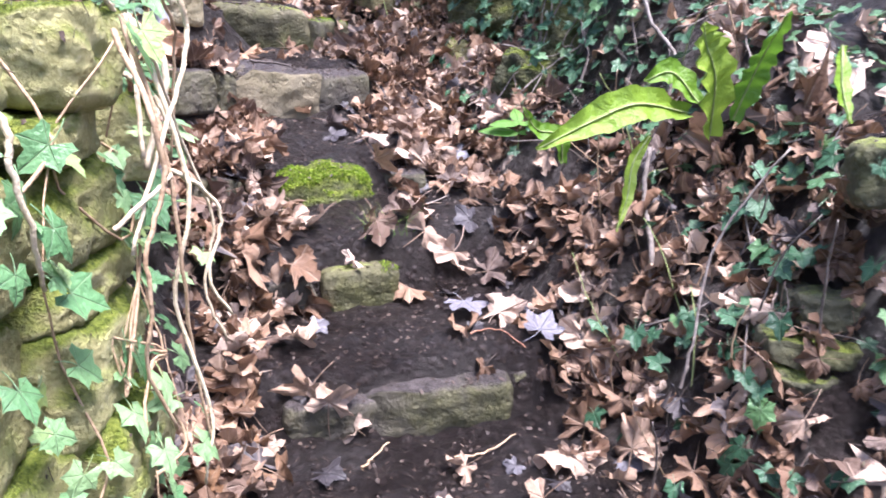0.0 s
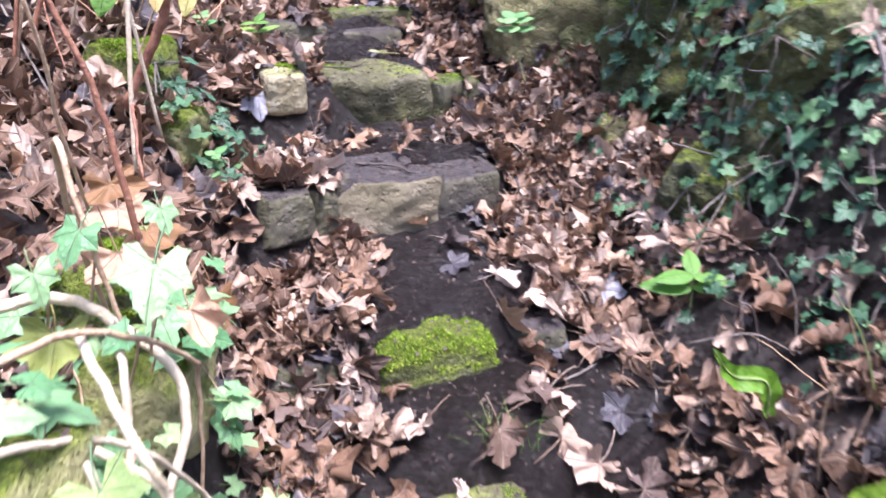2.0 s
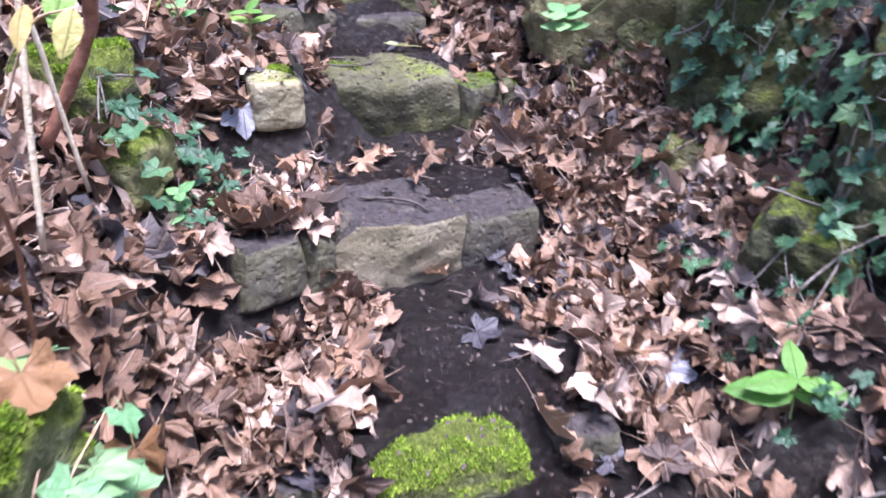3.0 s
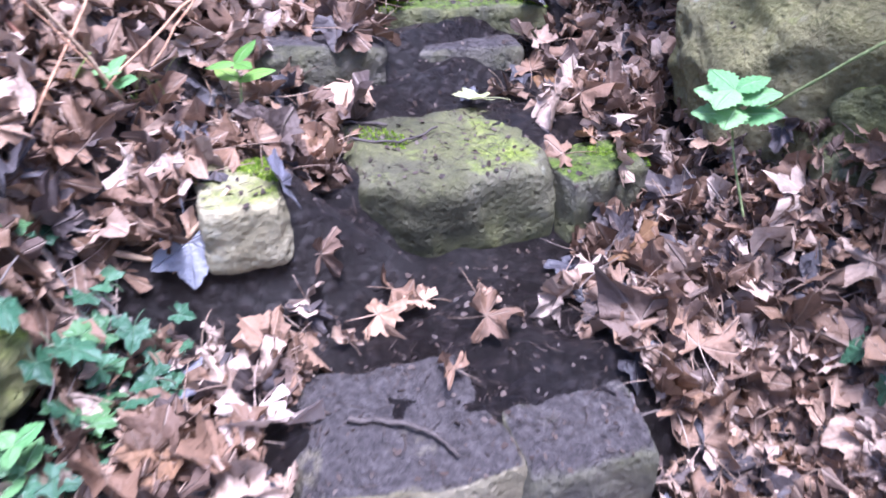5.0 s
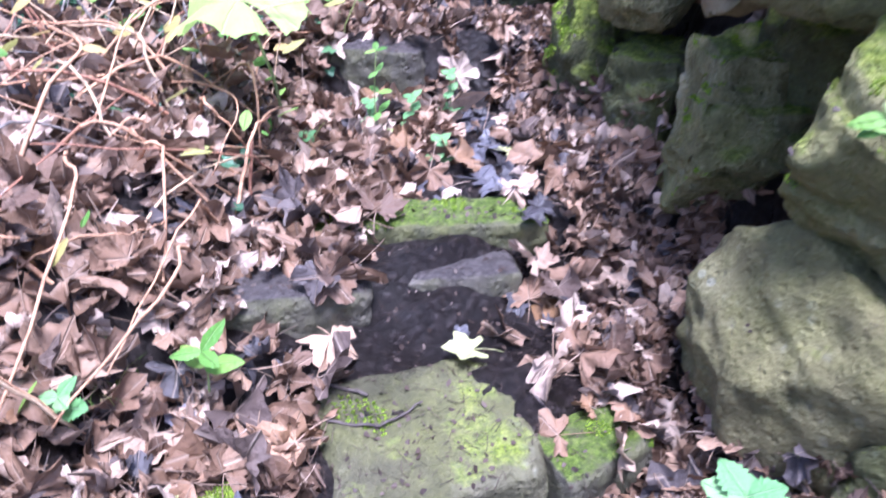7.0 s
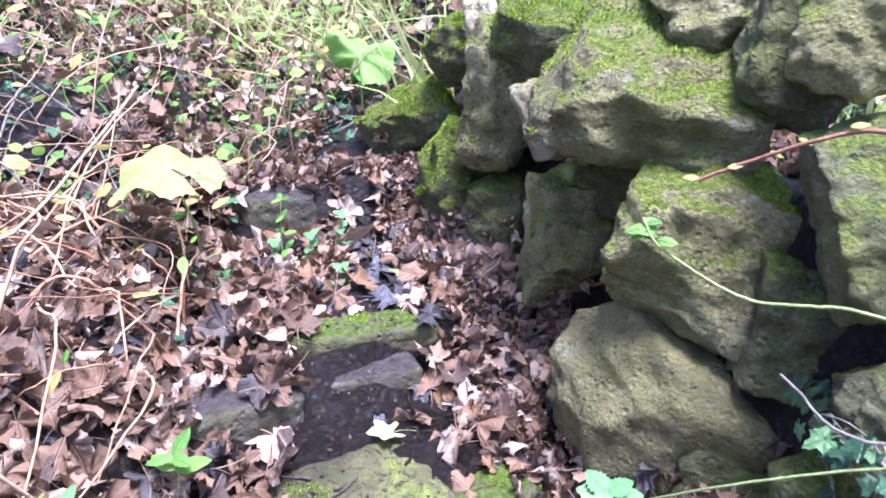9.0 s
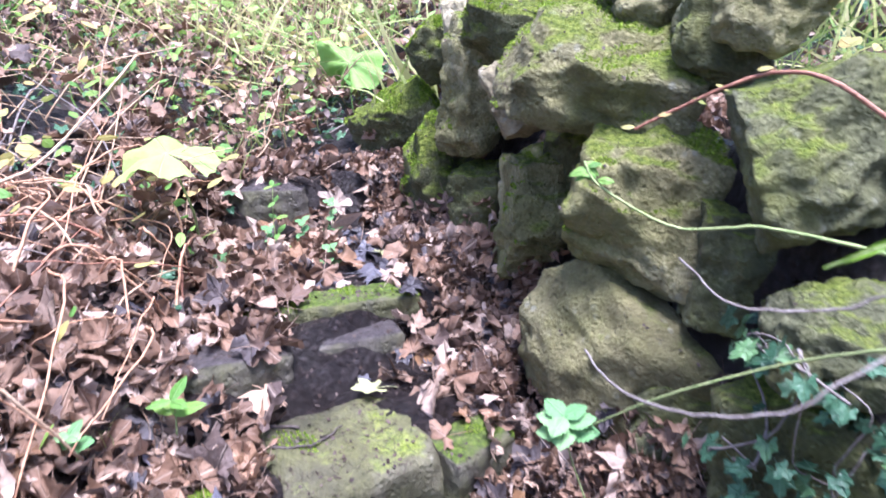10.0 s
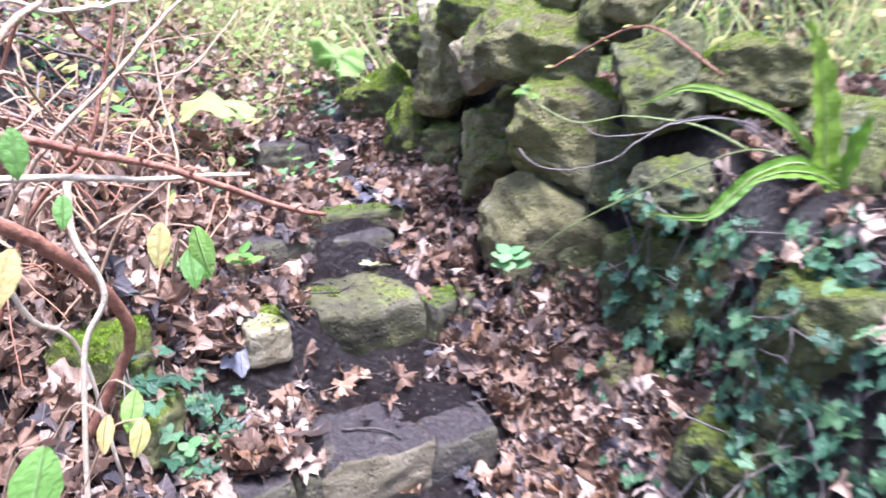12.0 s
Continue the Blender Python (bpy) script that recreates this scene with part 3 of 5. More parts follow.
def rolled(v, way, k):
    """The leaf rolled up about a line across it, with no stretch."""
    c, s = math.cos(way), math.sin(way)
    u = v[:, 0] * c + (v[:, 1] - 0.35) * s
    w = -v[:, 0] * s + (v[:, 1] - 0.35) * c
    kk = k * (1 + 0.5 * w)
    kk = np.where(np.abs(kk) < 0.05, 0.05, kk)
    r = 1 / kk - v[:, 2]
    u2, z2 = np.sin(u * kk) * r, 1 / kk - np.cos(u * kk) * r
    return np.stack([u2 * c - w * s, u2 * s + w * c + 0.35, z2], 1)


def curled(shape, rng, curl, fold, ruffle):
    """A copy of a flat leaf, bent, folded along its middle and ruffled."""
    v = shape[0].copy()
    x, y = v[:, 0].copy(), v[:, 1] - 0.35
    r = np.hypot(x, y)
    ph, ph2 = rng.uniform(0, 6.28), rng.uniform(0, 6.28)
    v[:, 2] = curl * r ** 2 + fold * np.abs(x) + ruffle * r * np.sin(np.arctan2(y, x) * 3 + ph) + ruffle * 0.7 * r * np.sin(np.arctan2(y, x) * 7 + ph2)
    return v


def with_stalk(verts, faces, vein, rng, length=0.9, width=0.022):
    bend = rng.uniform(-0.4, 0.4)
    pts = [(bend * s * s, 0.35 - 0.2 * s - length * s, 0.05 * math.sin(3 * s)) for s in (0, 0.35, 0.7, 1.0)]
    v, f = tube(pts, width, 0.7, 3)
    o = len(verts)
    return np.vstack([verts, np.array([tuple(q) for q in v])]), list(faces) + [tuple(i + o for i in g) for g in f], np.concatenate([vein, np.full(len(v), 0.9)])


def scatter(name, templates, places, material):
    """One mesh of many leaves: places are (matrix, template index)."""
    V, F, A, o = [], [], [], 0
    for m, k in places:
        v, f, a = templates[k]
        M = np.array(m)
        V.append(v @ M[:3, :3].T + M[:3, 3])
        F += [tuple(i + o for i in g) for g in f]
        A.append(a)
        o += len(v)
    return mesh_of(name, np.vstack(V), F, material, np.concatenate(A))


def lying(point, normal, size, rng, tumble=0.5, lift=0.0):
    """The pose of a leaf lying on a surface, tumbled a little."""
    n = (Vector(normal) + Vector((rng.gauss(0, tumble), rng.gauss(0, tumble), rng.gauss(0, tumble * 0.4)))).normalized()
    if n.z < 0.05:
        n.z = 0.05 + abs(n.z)
    q = n.to_track_quat("Z", "Y").to_matrix().to_4x4()
    spin = pose(0, 0, 0, 0, 0, rng.uniform(0, 360))
    return Matrix.Translation(Vector(point) + Vector((0, 0, lift))) @ q @ spin @ Matrix.Diagonal((size, size, size, 1)) @ Matrix.Translation((0, -0.35, 0))


rng = random.Random(5)
DRY = []
for k in range(36):
    v = curled(SYCAMORE, rng, rng.uniform(-0.2, 0.2), rng.choice((-1, 1)) * rng.uniform(0.05, 0.45), rng.uniform(0.10, 0.26))
    r = np.hypot(v[:, 0], v[:, 1] - 0.35)[:, None]
    v = v + np.array([[rng.gauss(0, 0.035), rng.gauss(0, 0.035), rng.gauss(0, 0.06)] for _ in v]) * np.minimum(r * 1.3, 1)
    v = rolled(v, rng.uniform(0, 3.14), rng.choice((-1, 1, 1)) * rng.uniform(0.6, 3.4))
    if k % 4:
        v = rolled(v, rng.uniform(0, 3.14), rng.choice((-1, 1)) * rng.uniform(0.3, 2.0))
    DRY.append(with_stalk(v, SYCAMORE[1], SYCAMORE[2], rng))
FAR_DRY = [coarse((v[:1 + 2 * ((len(SYCAMORE[0]) - 1) // 2)], None, a[:len(SYCAMORE[0])])) for v, _, a in DRY[:14]]


def wear(x, y):
    """How bare the trodden line is: 1 in the middle of the path."""
    cx = np.interp(y, [0, 1.2, 1.5, 1.75, 2.1, 2.5, 2.8, 3.1, 3.5, 4.0], [-0.02, -0.02, -0.06, -0.13, -0.44, -0.62, -0.70, -0.78, -1.0, -1.25])
    w = np.interp(y, [0, 1.2, 1.7, 1.95, 2.1, 2.8, 3.2, 3.5], [0.28, 0.28, 0.25, 0.17, 0.19, 0.18, 0.11, 0.05])
    return float(smooth((1.3 - abs(x - cx) / w) * 2.0))


# stones that stay clear of leaves
BARE = [(-0.95, 2.61, 0.07), (-0.50, 2.12, 0.14), (-0.36, 2.30, 0.08), (-0.64, 2.52, 0.15), (-0.80, 2.21, 0.055), (-0.75, 2.84, 0.10), (-0.32, 1.72, 0.12), (0.0, 1.20, 0.12), (-0.69, 1.88, 0.05), (-0.20, 1.48, 0.09), (-0.84, 2.90, 0.07), (-0.72, 2.93, 0.07)]
places, far_places, singles = [], [], []
tries = 0
while len(places) + len(far_places) < 9000 and tries < 80000:
    tries += 1
    zone = rng.random()
    y = rng.uniform(0.5, 3.6) if zone < 0.70 else rng.uniform(3.4, 9) if zone < 0.92 else rng.uniform(1.0, 5.0)
    x = rng.uniform(-1.7, 0.7) if zone < 0.70 else rng.uniform(-4.0, -0.6) if zone < 0.92 else rng.uniform(0.4, 1.9)
    if any((x - bx) ** 2 + (y - by) ** 2 < br * br for bx, by, br in BARE) and rng.random() < 0.93:
        continue
    keep = 1 - 0.955 * wear(x, y)
    if x > 0.08 and y < 2.2:
        keep *= 0.5
    if x > 0.3 and 1.6 < y < 2.6:
        keep *= 0.4
    if rng.random() > keep:
        continue
    p, n = drop_on(x, y)
    over = p.z - float(lie(x, y)) if p is not None else 1
    if p is None or n.z < 0.3 and rng.random() < 0.6 or over > 0.07 or x > 0.38 and y < 1.25 and p.z < 1.0 and rng.random() < 0.6:
        continue
    size = rng.uniform(0.03, 0.072)
    m = lying(p, n, size, rng, 0.5, rng.uniform(0.004, 0.034))
    if rng.random() < 0.14 and len(singles) < 280 and 0.9 < y < 3.6 and -1.5 < x < 0.4:
        singles.append((m, rng.randrange(len(DRY))))
    elif y > 4.0 or x > 0.9:
        far_places.append((m, rng.randrange(len(FAR_DRY))))
    else:
        places.append((m, rng.randrange(len(DRY))))
for _ in range(1100):
    y = rng.uniform(2.3, 3.7)
    x = np.interp(y, [2.3, 2.6, 2.9, 3.2, 3.5, 3.7], [0.0, -0.18, -0.36, -0.52, -0.75, -0.95]) + rng.gauss(0, 0.09)
    p, n = drop_on(x, y, float(lie(x, y)) + 0.09)
    if p is not None:
        places.append((lying(p, n, rng.uniform(0.024, 0.05), rng, 0.5, 0.012), rng.randrange(len(DRY))))
litter = new("leaf_litter", scatter("leaf_litter", DRY, places, LITTER))
tagged(litter, "thick drift of dry brown curled sycamore leaves", "leaf litter", kind="stuff")
tagged(new("leaf_litter", scatter("leaf_litter", FAR_DRY, far_places, LITTER)), "brown fallen leaves farther up the slope", "leaf litter", kind="stuff")
DRY_MESHES = [mesh_of("fallen_leaf", v, f, LITTER, a) for v, f, a in DRY]
for m, k in singles:
    tagged(new("fallen_leaf", DRY_MESHES[k]), "dry brown curled sycamore leaf on the ground", "leaf", "fallen leaves").matrix_basis = m

# dark wet leaves pressed flat on the upper tread and the bank
WET_LEAF = leaf_material("wet blackened leaf", [(0.0, (0.022, 0.019, 0.02)), (0.45, (0.045, 0.04, 0.046)), (0.8, (0.075, 0.07, 0.082)), (1.0, (0.11, 0.105, 0.12))], 0.4, 0.03, (0.1, 0.1, 0.11), 0.3, 0.4, (0.03, 0.025, 0.026))
FLAT = []
for _ in range(8):
    v = curled(SYCAMORE, rng, rng.uniform(-0.15, 0.25), rng.uniform(0, 0.35), rng.uniform(0.06, 0.16))
    v = rolled(v, rng.uniform(0, 3.14), rng.choice((-1, 1)) * rng.uniform(0.2, 1.2))
    FLAT.append(with_stalk(v, SYCAMORE[1], SYCAMORE[2], rng))
wet = []
for _ in range(170):
    if rng.random() < 0.5:
        y = rng.uniform(2.9, 3.45)
        x = np.interp(y, [2.9, 3.2, 3.5], [-0.78, -0.85, -1.02]) + rng.gauss(0, 0.14)
    else:
        y = rng.uniform(1.0, 2.9)
        x = np.interp(y, [1.0, 1.5, 2.0, 2.5, 2.9], [0.0, -0.1, -0.45, -0.7, -0.9]) + rng.choice((-1, 1)) * rng.uniform(0.12, 0.38)
    p, n = drop_on(x, y)
    if p is not None and n.z > 0.6 and not any((x - bx) ** 2 + (y - by) ** 2 < br * br for bx, by, br in BARE):
        wet.append((lying(p, n, rng.uniform(0.022, 0.05), rng, 0.12, 0.008), rng.randrange(len(FLAT))))
tagged(new("wet_leaves", scatter("wet_leaves", FLAT, wet, WET_LEAF)), "wet blackened leaves pressed flat on the path", "leaf litter", kind="stuff")

# bits of broken leaf, bark and twig trodden into the soil
CRUMBS = leaf_material("broken wet leaf", [(0.0, (0.03, 0.02, 0.017)), (0.4, (0.06, 0.04, 0.032)), (0.8, (0.075, 0.052, 0.042)), (1.0, (0.10, 0.072, 0.058))], 0.55, 0.1, (0.1, 0.08, 0.06), 0.0, 0.2)
crumbs = []
FLAKE = []
for _ in range(6):
    k = rng.randrange(5, 7)
    ring = [(math.cos(6.28 * i / k) * rng.uniform(0.5, 1), math.sin(6.28 * i / k) * rng.uniform(0.3, 0.7), rng.uniform(-0.2, 0.3)) for i in range(k)]
    FLAKE.append((np.array(ring), [tuple(range(k))], np.zeros(k)))
for _ in range(3):
    v, f = tube([(-1.6, 0, 0), (0, rng.uniform(-0.3, 0.3), 0.1), (1.6, 0, 0)], 0.09, 0.7, 3)
    FLAKE.append((np.array([tuple(q) for q in v]), f, np.zeros(len(v))))
while len(crumbs) < 13000:
    y = rng.uniform(0.5, 3.8)
    cx = np.interp(y, [0, 1.2, 1.75, 2.1, 2.5, 2.8, 3.5, 4.0], [-0.02, -0.05, -0.25, -0.42, -0.58, -0.68, -1.0, -1.25])
    x = cx + rng.gauss(0.03, 0.36)
    p, n = drop_on(x, y)
    if p is not None and n.z > 0.35:
        crumbs.append((lying(p, n, rng.choice((0.003, 0.004, 0.005, 0.006, 0.008)), rng, 0.4, 0.002), rng.choice((0, 1, 2, 3, 4, 5, 6, 7, 8, 6, 7, 8, 6, 7, 8))))
tagged(new("leaf_crumbs", scatter("leaf_crumbs", FLAKE, crumbs, CRUMBS)), "crumbled leaf and bark trodden into the path", "leaf litter", kind="stuff")

# single leaves that catch the eye
PALE_LEAF = leaf_material("bleached fallen leaf", [(0.0, (0.40, 0.29, 0.225)), (0.5, (0.47, 0.36, 0.29)), (1.0, (0.53, 0.42, 0.35))], 0.6, 0.2, (0.42, 0.27, 0.2), 0.4, 0.3, (0.3, 0.17, 0.1))
TAN_LEAF = leaf_material("tan fallen leaf", [(0.0, (0.36, 0.22, 0.14)), (0.5, (0.44, 0.28, 0.18)), (1.0, (0.52, 0.36, 0.26))], 0.6, 0.2, (0.56, 0.42, 0.32), 0.4, 0.3)
ORANGE_LEAF = leaf_material("russet fallen leaf", [(0.0, (0.17, 0.085, 0.04)), (0.5, (0.22, 0.115, 0.05)), (1.0, (0.27, 0.15, 0.07))], 0.55, 0.25, (0.44, 0.28, 0.14), 0.4, 0.3)
GREY_LEAF = leaf_material("wet slate-grey leaf", [(0.0, (0.12, 0.115, 0.14)), (0.5, (0.20, 0.19, 0.22)), (1.0, (0.28, 0.28, 0.31))], 0.35, 0.05, (0.3, 0.3, 0.33), 0.4, 0.3, (0.06, 0.05, 0.06))
LIME_LEAF = leaf_material("lime fallen leaf", [(0.0, (0.35, 0.37, 0.15)), (1.0, (0.42, 0.43, 0.20))], 0.5, 0.25, (0.6, 0.62, 0.36), 0.4, 0.5, (0.30, 0.22, 0.10))
MARKS = {"P": (PALE_LEAF, "pale bleached sycamore leaf lying curled on the litter"), "T": (TAN_LEAF, "tan crumpled sycamore leaf on the litter"),
         "O": (ORANGE_LEAF, "russet brown sycamore leaf lying on soil"), "G": (GREY_LEAF, "wet slate-grey sycamore leaf lying flat"), "Y": (LIME_LEAF, "yellow-green freshly fallen leaf on soil")}
MARKED = {
    "P": [(-1.15, 2.69, 0.099), (-0.63, 2.94, 0.095), (-0.38, 2.81, 0.071), (-1.03, 2.46, 0.105), (-0.96, 2.63, 0.081), (-0.64, 3.18, 0.081), (-0.83, 3.01, 0.071), (-0.70, 3.02, 0.075), (-1.06, 3.42, 0.068), (-0.26, 2.36, 0.074), (-0.15, 2.46, 0.097), (-0.66, 2.06, 0.103), (-0.22, 2.37, 0.098), (-0.36, 2.78, 0.080), (-0.44, 1.61, 0.094), (-0.20, 1.93, 0.10), (-0.04, 2.01, 0.110), (-0.07, 1.71, 0.111), (0.12, 2.16, 0.105), (-0.59, 1.72, 0.087), (-0.86, 1.79, 0.119), (-0.31, 1.39, 0.072), (0.03, 1.62, 0.102), (0.12, 1.35, 0.088), (0.29, 1.29, 0.134), (-0.43, 1.64, 0.084), (-0.07, 1.70, 0.113), (-0.19, 1.46, 0.057), (0.14, 2.13, 0.095), (-0.02, 2.02, 0.131), (0.76, 1.37, 0.135)],
    "T": [(-0.85, 2.61, 0.104), (-0.42, 2.95, 0.088), (-0.63, 2.29, 0.096), (-0.58, 2.34, 0.065), (-0.83, 2.17, 0.102), (-0.42, 2.11, 0.067), (-0.80, 2.44, 0.113), (0.03, 2.08, 0.108), (-0.52, 1.97, 0.105), (-0.59, 1.50, 0.121), (-0.43, 1.07, 0.135), (-0.36, 1.13, 0.104), (0.39, 1.09, 0.100), (0.46, 0.96, 0.078), (-0.37, 1.24, 0.102)],
    "Y": [(-0.65, 2.72, 0.080), (-0.78, 3.18, 0.064)],
    "O": [(-0.59, 2.89, 0.109), (-1.15, 2.36, 0.084), (-0.35, 2.58, 0.097), (-0.06, 2.17, 0.135)],
    "G": [(-0.95, 2.37, 0.071), (-0.83, 2.17, 0.094), (-0.82, 2.08, 0.084), (-0.75, 2.27, 0.085), (0.03, 2.04, 0.097), (0.05, 1.40, 0.091), (0.20, 1.30, 0.080)],
}
for key, spots in MARKED.items():
    mat, words = MARKS[key]
    for x, y, width in spots:
        p, n = drop_on(x, y, float(lie(x, y)) + 0.12)
        flat = key in "GY"
        v = curled(SYCAMORE, rng, rng.uniform(-0.15, 0.2) if flat else rng.uniform(-0.15, 0.15), rng.uniform(0, 0.25) if flat else rng.uniform(-0.4, 0.4), 0.06 if flat else 0.16)
        if not flat:
            r = np.hypot(v[:, 0], v[:, 1] - 0.35)[:, None]
            v = v + np.array([[rng.gauss(0, 0.05), rng.gauss(0, 0.05), rng.gauss(0, 0.06)] for _ in v]) * np.minimum(r * 1.3, 1)
            v = rolled(v, rng.uniform(0, 3.14), rng.choice((-1, 1)) * rng.uniform(0.8, 2.6))
            v = rolled(v, rng.uniform(0, 3.14), rng.choice((-1, 1)) * rng.uniform(0.2, 1.4))
        v, f, a = with_stalk(v, SYCAMORE[1], SYCAMORE[2], rng, 0.8)
        ob = new("fallen_leaf", mesh_of("fallen_leaf", v, f, mat, a))
        ob.matrix_basis = lying(p, n, width * 0.62, rng, 0.15 if flat else 0.32, 0.022)
        tagged(ob, words, "leaf", "fallen leaves")


# ---- moss cushions on stones ----
def moss_on(ob, count, size, low=0.35, reach=1.0, patch=0.0, scale=14.0):
    """Short moss blades on the upward faces of a stone."""
    me = ob.data
    polys = [p for p in me.polygons]
    m3 = ob.matrix_basis.to_3x3()
    cand = []
    for p in polys:
        n = m3 @ p.normal
        if n.z > low and noise.noise(p.center * scale + Vector((ob.location.x * 9, 0, 0))) > patch:
            cand.append((p, p.area))
    if not cand:
        return
    V, F, o = [], [], 0
    picks = rng.choices([c[0] for c in cand], [c[1] for c in cand], k=count)
    for p in picks:
        vs = [me.vertices[i].co for i in p.vertices]
        w = [rng.random() for _ in vs]
        c = sum((v * k for v, k in zip(vs, w)), Vector()) / sum(w)
        d = (p.normal + Vector((rng.gauss(0, 0.5), rng.gauss(0, 0.5), rng.gauss(0, 0.5)))).normalized()
        s = d.orthogonal().normalized() * size * rng.uniform(0.25, 0.5)
        s = Matrix.Rotation(rng.uniform(0, 6.28), 3, d) @ s
        h = size * rng.uniform(0.6, 1.5) * reach
        V += [c - s - d * 0.001, c + s - d * 0.001, c + d * h + s * 0.4]
        F.append((o, o + 1, o + 2))
        o += 3
    child("moss", mesh_of("moss", V, F, MOSS, np.zeros(len(V)), False), ob, None, "bright green moss")


for ob in list(scene.objects):
    if ob.name.startswith("stone") and ob.data:
        mat = ob.data.materials[0]
        if mat is STONE_GREEN:
            big = "step" in ob.parent.name
            moss_on(ob, 9000 if big else 5000, 0.0055 if big else 0.006, 0.25 if big else 0.35, 1.0, -0.25 if big else -0.05)
        elif mat is STONE_WALL:
            moss_on(ob, 2600, 0.005, 0.55, 1.0, 0.12, 9.0)
        elif mat is STONE_MOSSY:
            moss_on(ob, 900, 0.004, 0.6, 1.0, 0.38, 9.0)
        elif mat is STONE_PALE and "step" in ob.parent.name:
            moss_on(ob, 1500, 0.004, 0.55, 1.0, 0.05)
        elif mat is STONE_RIDGE:
            moss_on(ob, 3200, 0.004, 0.3, 1.0, 0.12)


# ---- growing things ----
def stem_thing(name, label, category, points, radius, material, tip=0.5, sides=7, group="", wobble=0.002, thorns=0):
    pts = curve_through(points, 6, wobble, rng)
    pieces = [tube(pts, radius, tip, sides)]
    for _ in range(thorns):
        i = rng.randrange(1, len(pts) - 1)
        d = Vector((rng.gauss(0, 1), rng.gauss(0, 1), rng.gauss(0, 1))).normalized()
        pieces.append(tube([pts[i], pts[i] + d * radius * 3.2], radius * 0.6, 0.1, 4))
    ob = new(name, mesh_of(name, *joined(pieces), material))
    return tagged(ob, label, category, group)


LEAF_MESHES = {}


def leaf_mesh(kind, shape, material, variants, curl, fold, ruffle):
    LEAF_MESHES[kind] = []
    for _ in range(variants):
        v = curled(shape, rng, rng.uniform(-curl, curl * 0.4), rng.uniform(0, fold), rng.uniform(0, ruffle))
        v, f, a = with_stalk(v, shape[1], shape[2], rng, 0.6, 0.025)
        LEAF_MESHES[kind].append(mesh_of("leaf", v, f, material, a))


def blade_leaf(width, serrate=0.0, rows=9):
    """An oval leaf along y, one unit long, toothed if asked, as lobed() gives it."""
    verts, faces, vein = [], [], []
    for i in range(rows):
        t = i / (rows - 1)
        w = width * math.sin(math.pi * min(1, t * 0.97 + 0.03)) ** 0.75 * (1 - 0.35 * t)
        w *= 1 + (serrate if i % 2 else -serrate)
        for s in (-1, -0.5, 0, 0.5, 1):
            verts.append((s * w, t, -0.03 * abs(s) - 0.15 * t * t))
            vein.append(1.0 if s == 0 else 0.3)
    for i in range(rows - 1):
        for k in range(4):
            a = i * 5 + k
            faces.append((a, a + 1, a + 6, a + 5))
    return np.array(verts), faces, np.array(vein)


leaf_mesh("ivy", IVY_LEAF, IVY, 8, 0.3, 0.3, 0.1)
# lighter copy of the ivy tints: the west wall's sunshine is in the colour
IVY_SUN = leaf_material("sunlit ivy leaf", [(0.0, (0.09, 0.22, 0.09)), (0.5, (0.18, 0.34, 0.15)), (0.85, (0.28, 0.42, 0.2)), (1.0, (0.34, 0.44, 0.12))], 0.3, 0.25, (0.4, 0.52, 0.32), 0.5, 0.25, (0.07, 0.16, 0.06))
leaf_mesh("ivy_sunlit", IVY_LEAF, IVY_SUN, 6, 0.3, 0.3, 0.12)
NETTLE = blade_leaf(0.46, 0.12, 15)
MINT = leaf_material("soft mint-green leaf", [(0.0, (0.11, 0.26, 0.09)), (0.5, (0.16, 0.32, 0.12)), (1.0, (0.22, 0.38, 0.15))], 0.5, 0.3, (0.36, 0.52, 0.3), 0.5, 0.2, (0.12, 0.26, 0.1))
LEAF_MESHES["nettle"] = [mesh_of("leaf", *NETTLE[:2], MINT, NETTLE[2])]
OVAL = blade_leaf(0.3, 0.03, 9)
LEAF_MESHES["oval"] = [mesh_of("leaf", *OVAL[:2], GREEN, OVAL[2])]
LEAF_MESHES["oval_yellow"] = [mesh_of("leaf", *OVAL[:2], YELLOW, OVAL[2])]


def aimed(p, face, up, size, roll=0.0):
    """A leaf's pose: its upper side to face, its tip towards up."""
    z = Vector(face).normalized()
    y = (Vector(up) - z * z.dot(Vector(up)))
    y = y.normalized() if y.length > 1e-4 else z.orthogonal().normalized()
    x = y.cross(z)
    m = Matrix((x, y, z)).transposed().to_4x4()
    return Matrix.Translation(p) @ m @ pose(0, 0, 0, 0, 0, roll) @ Matrix.Diagonal((size, size, size, 1))


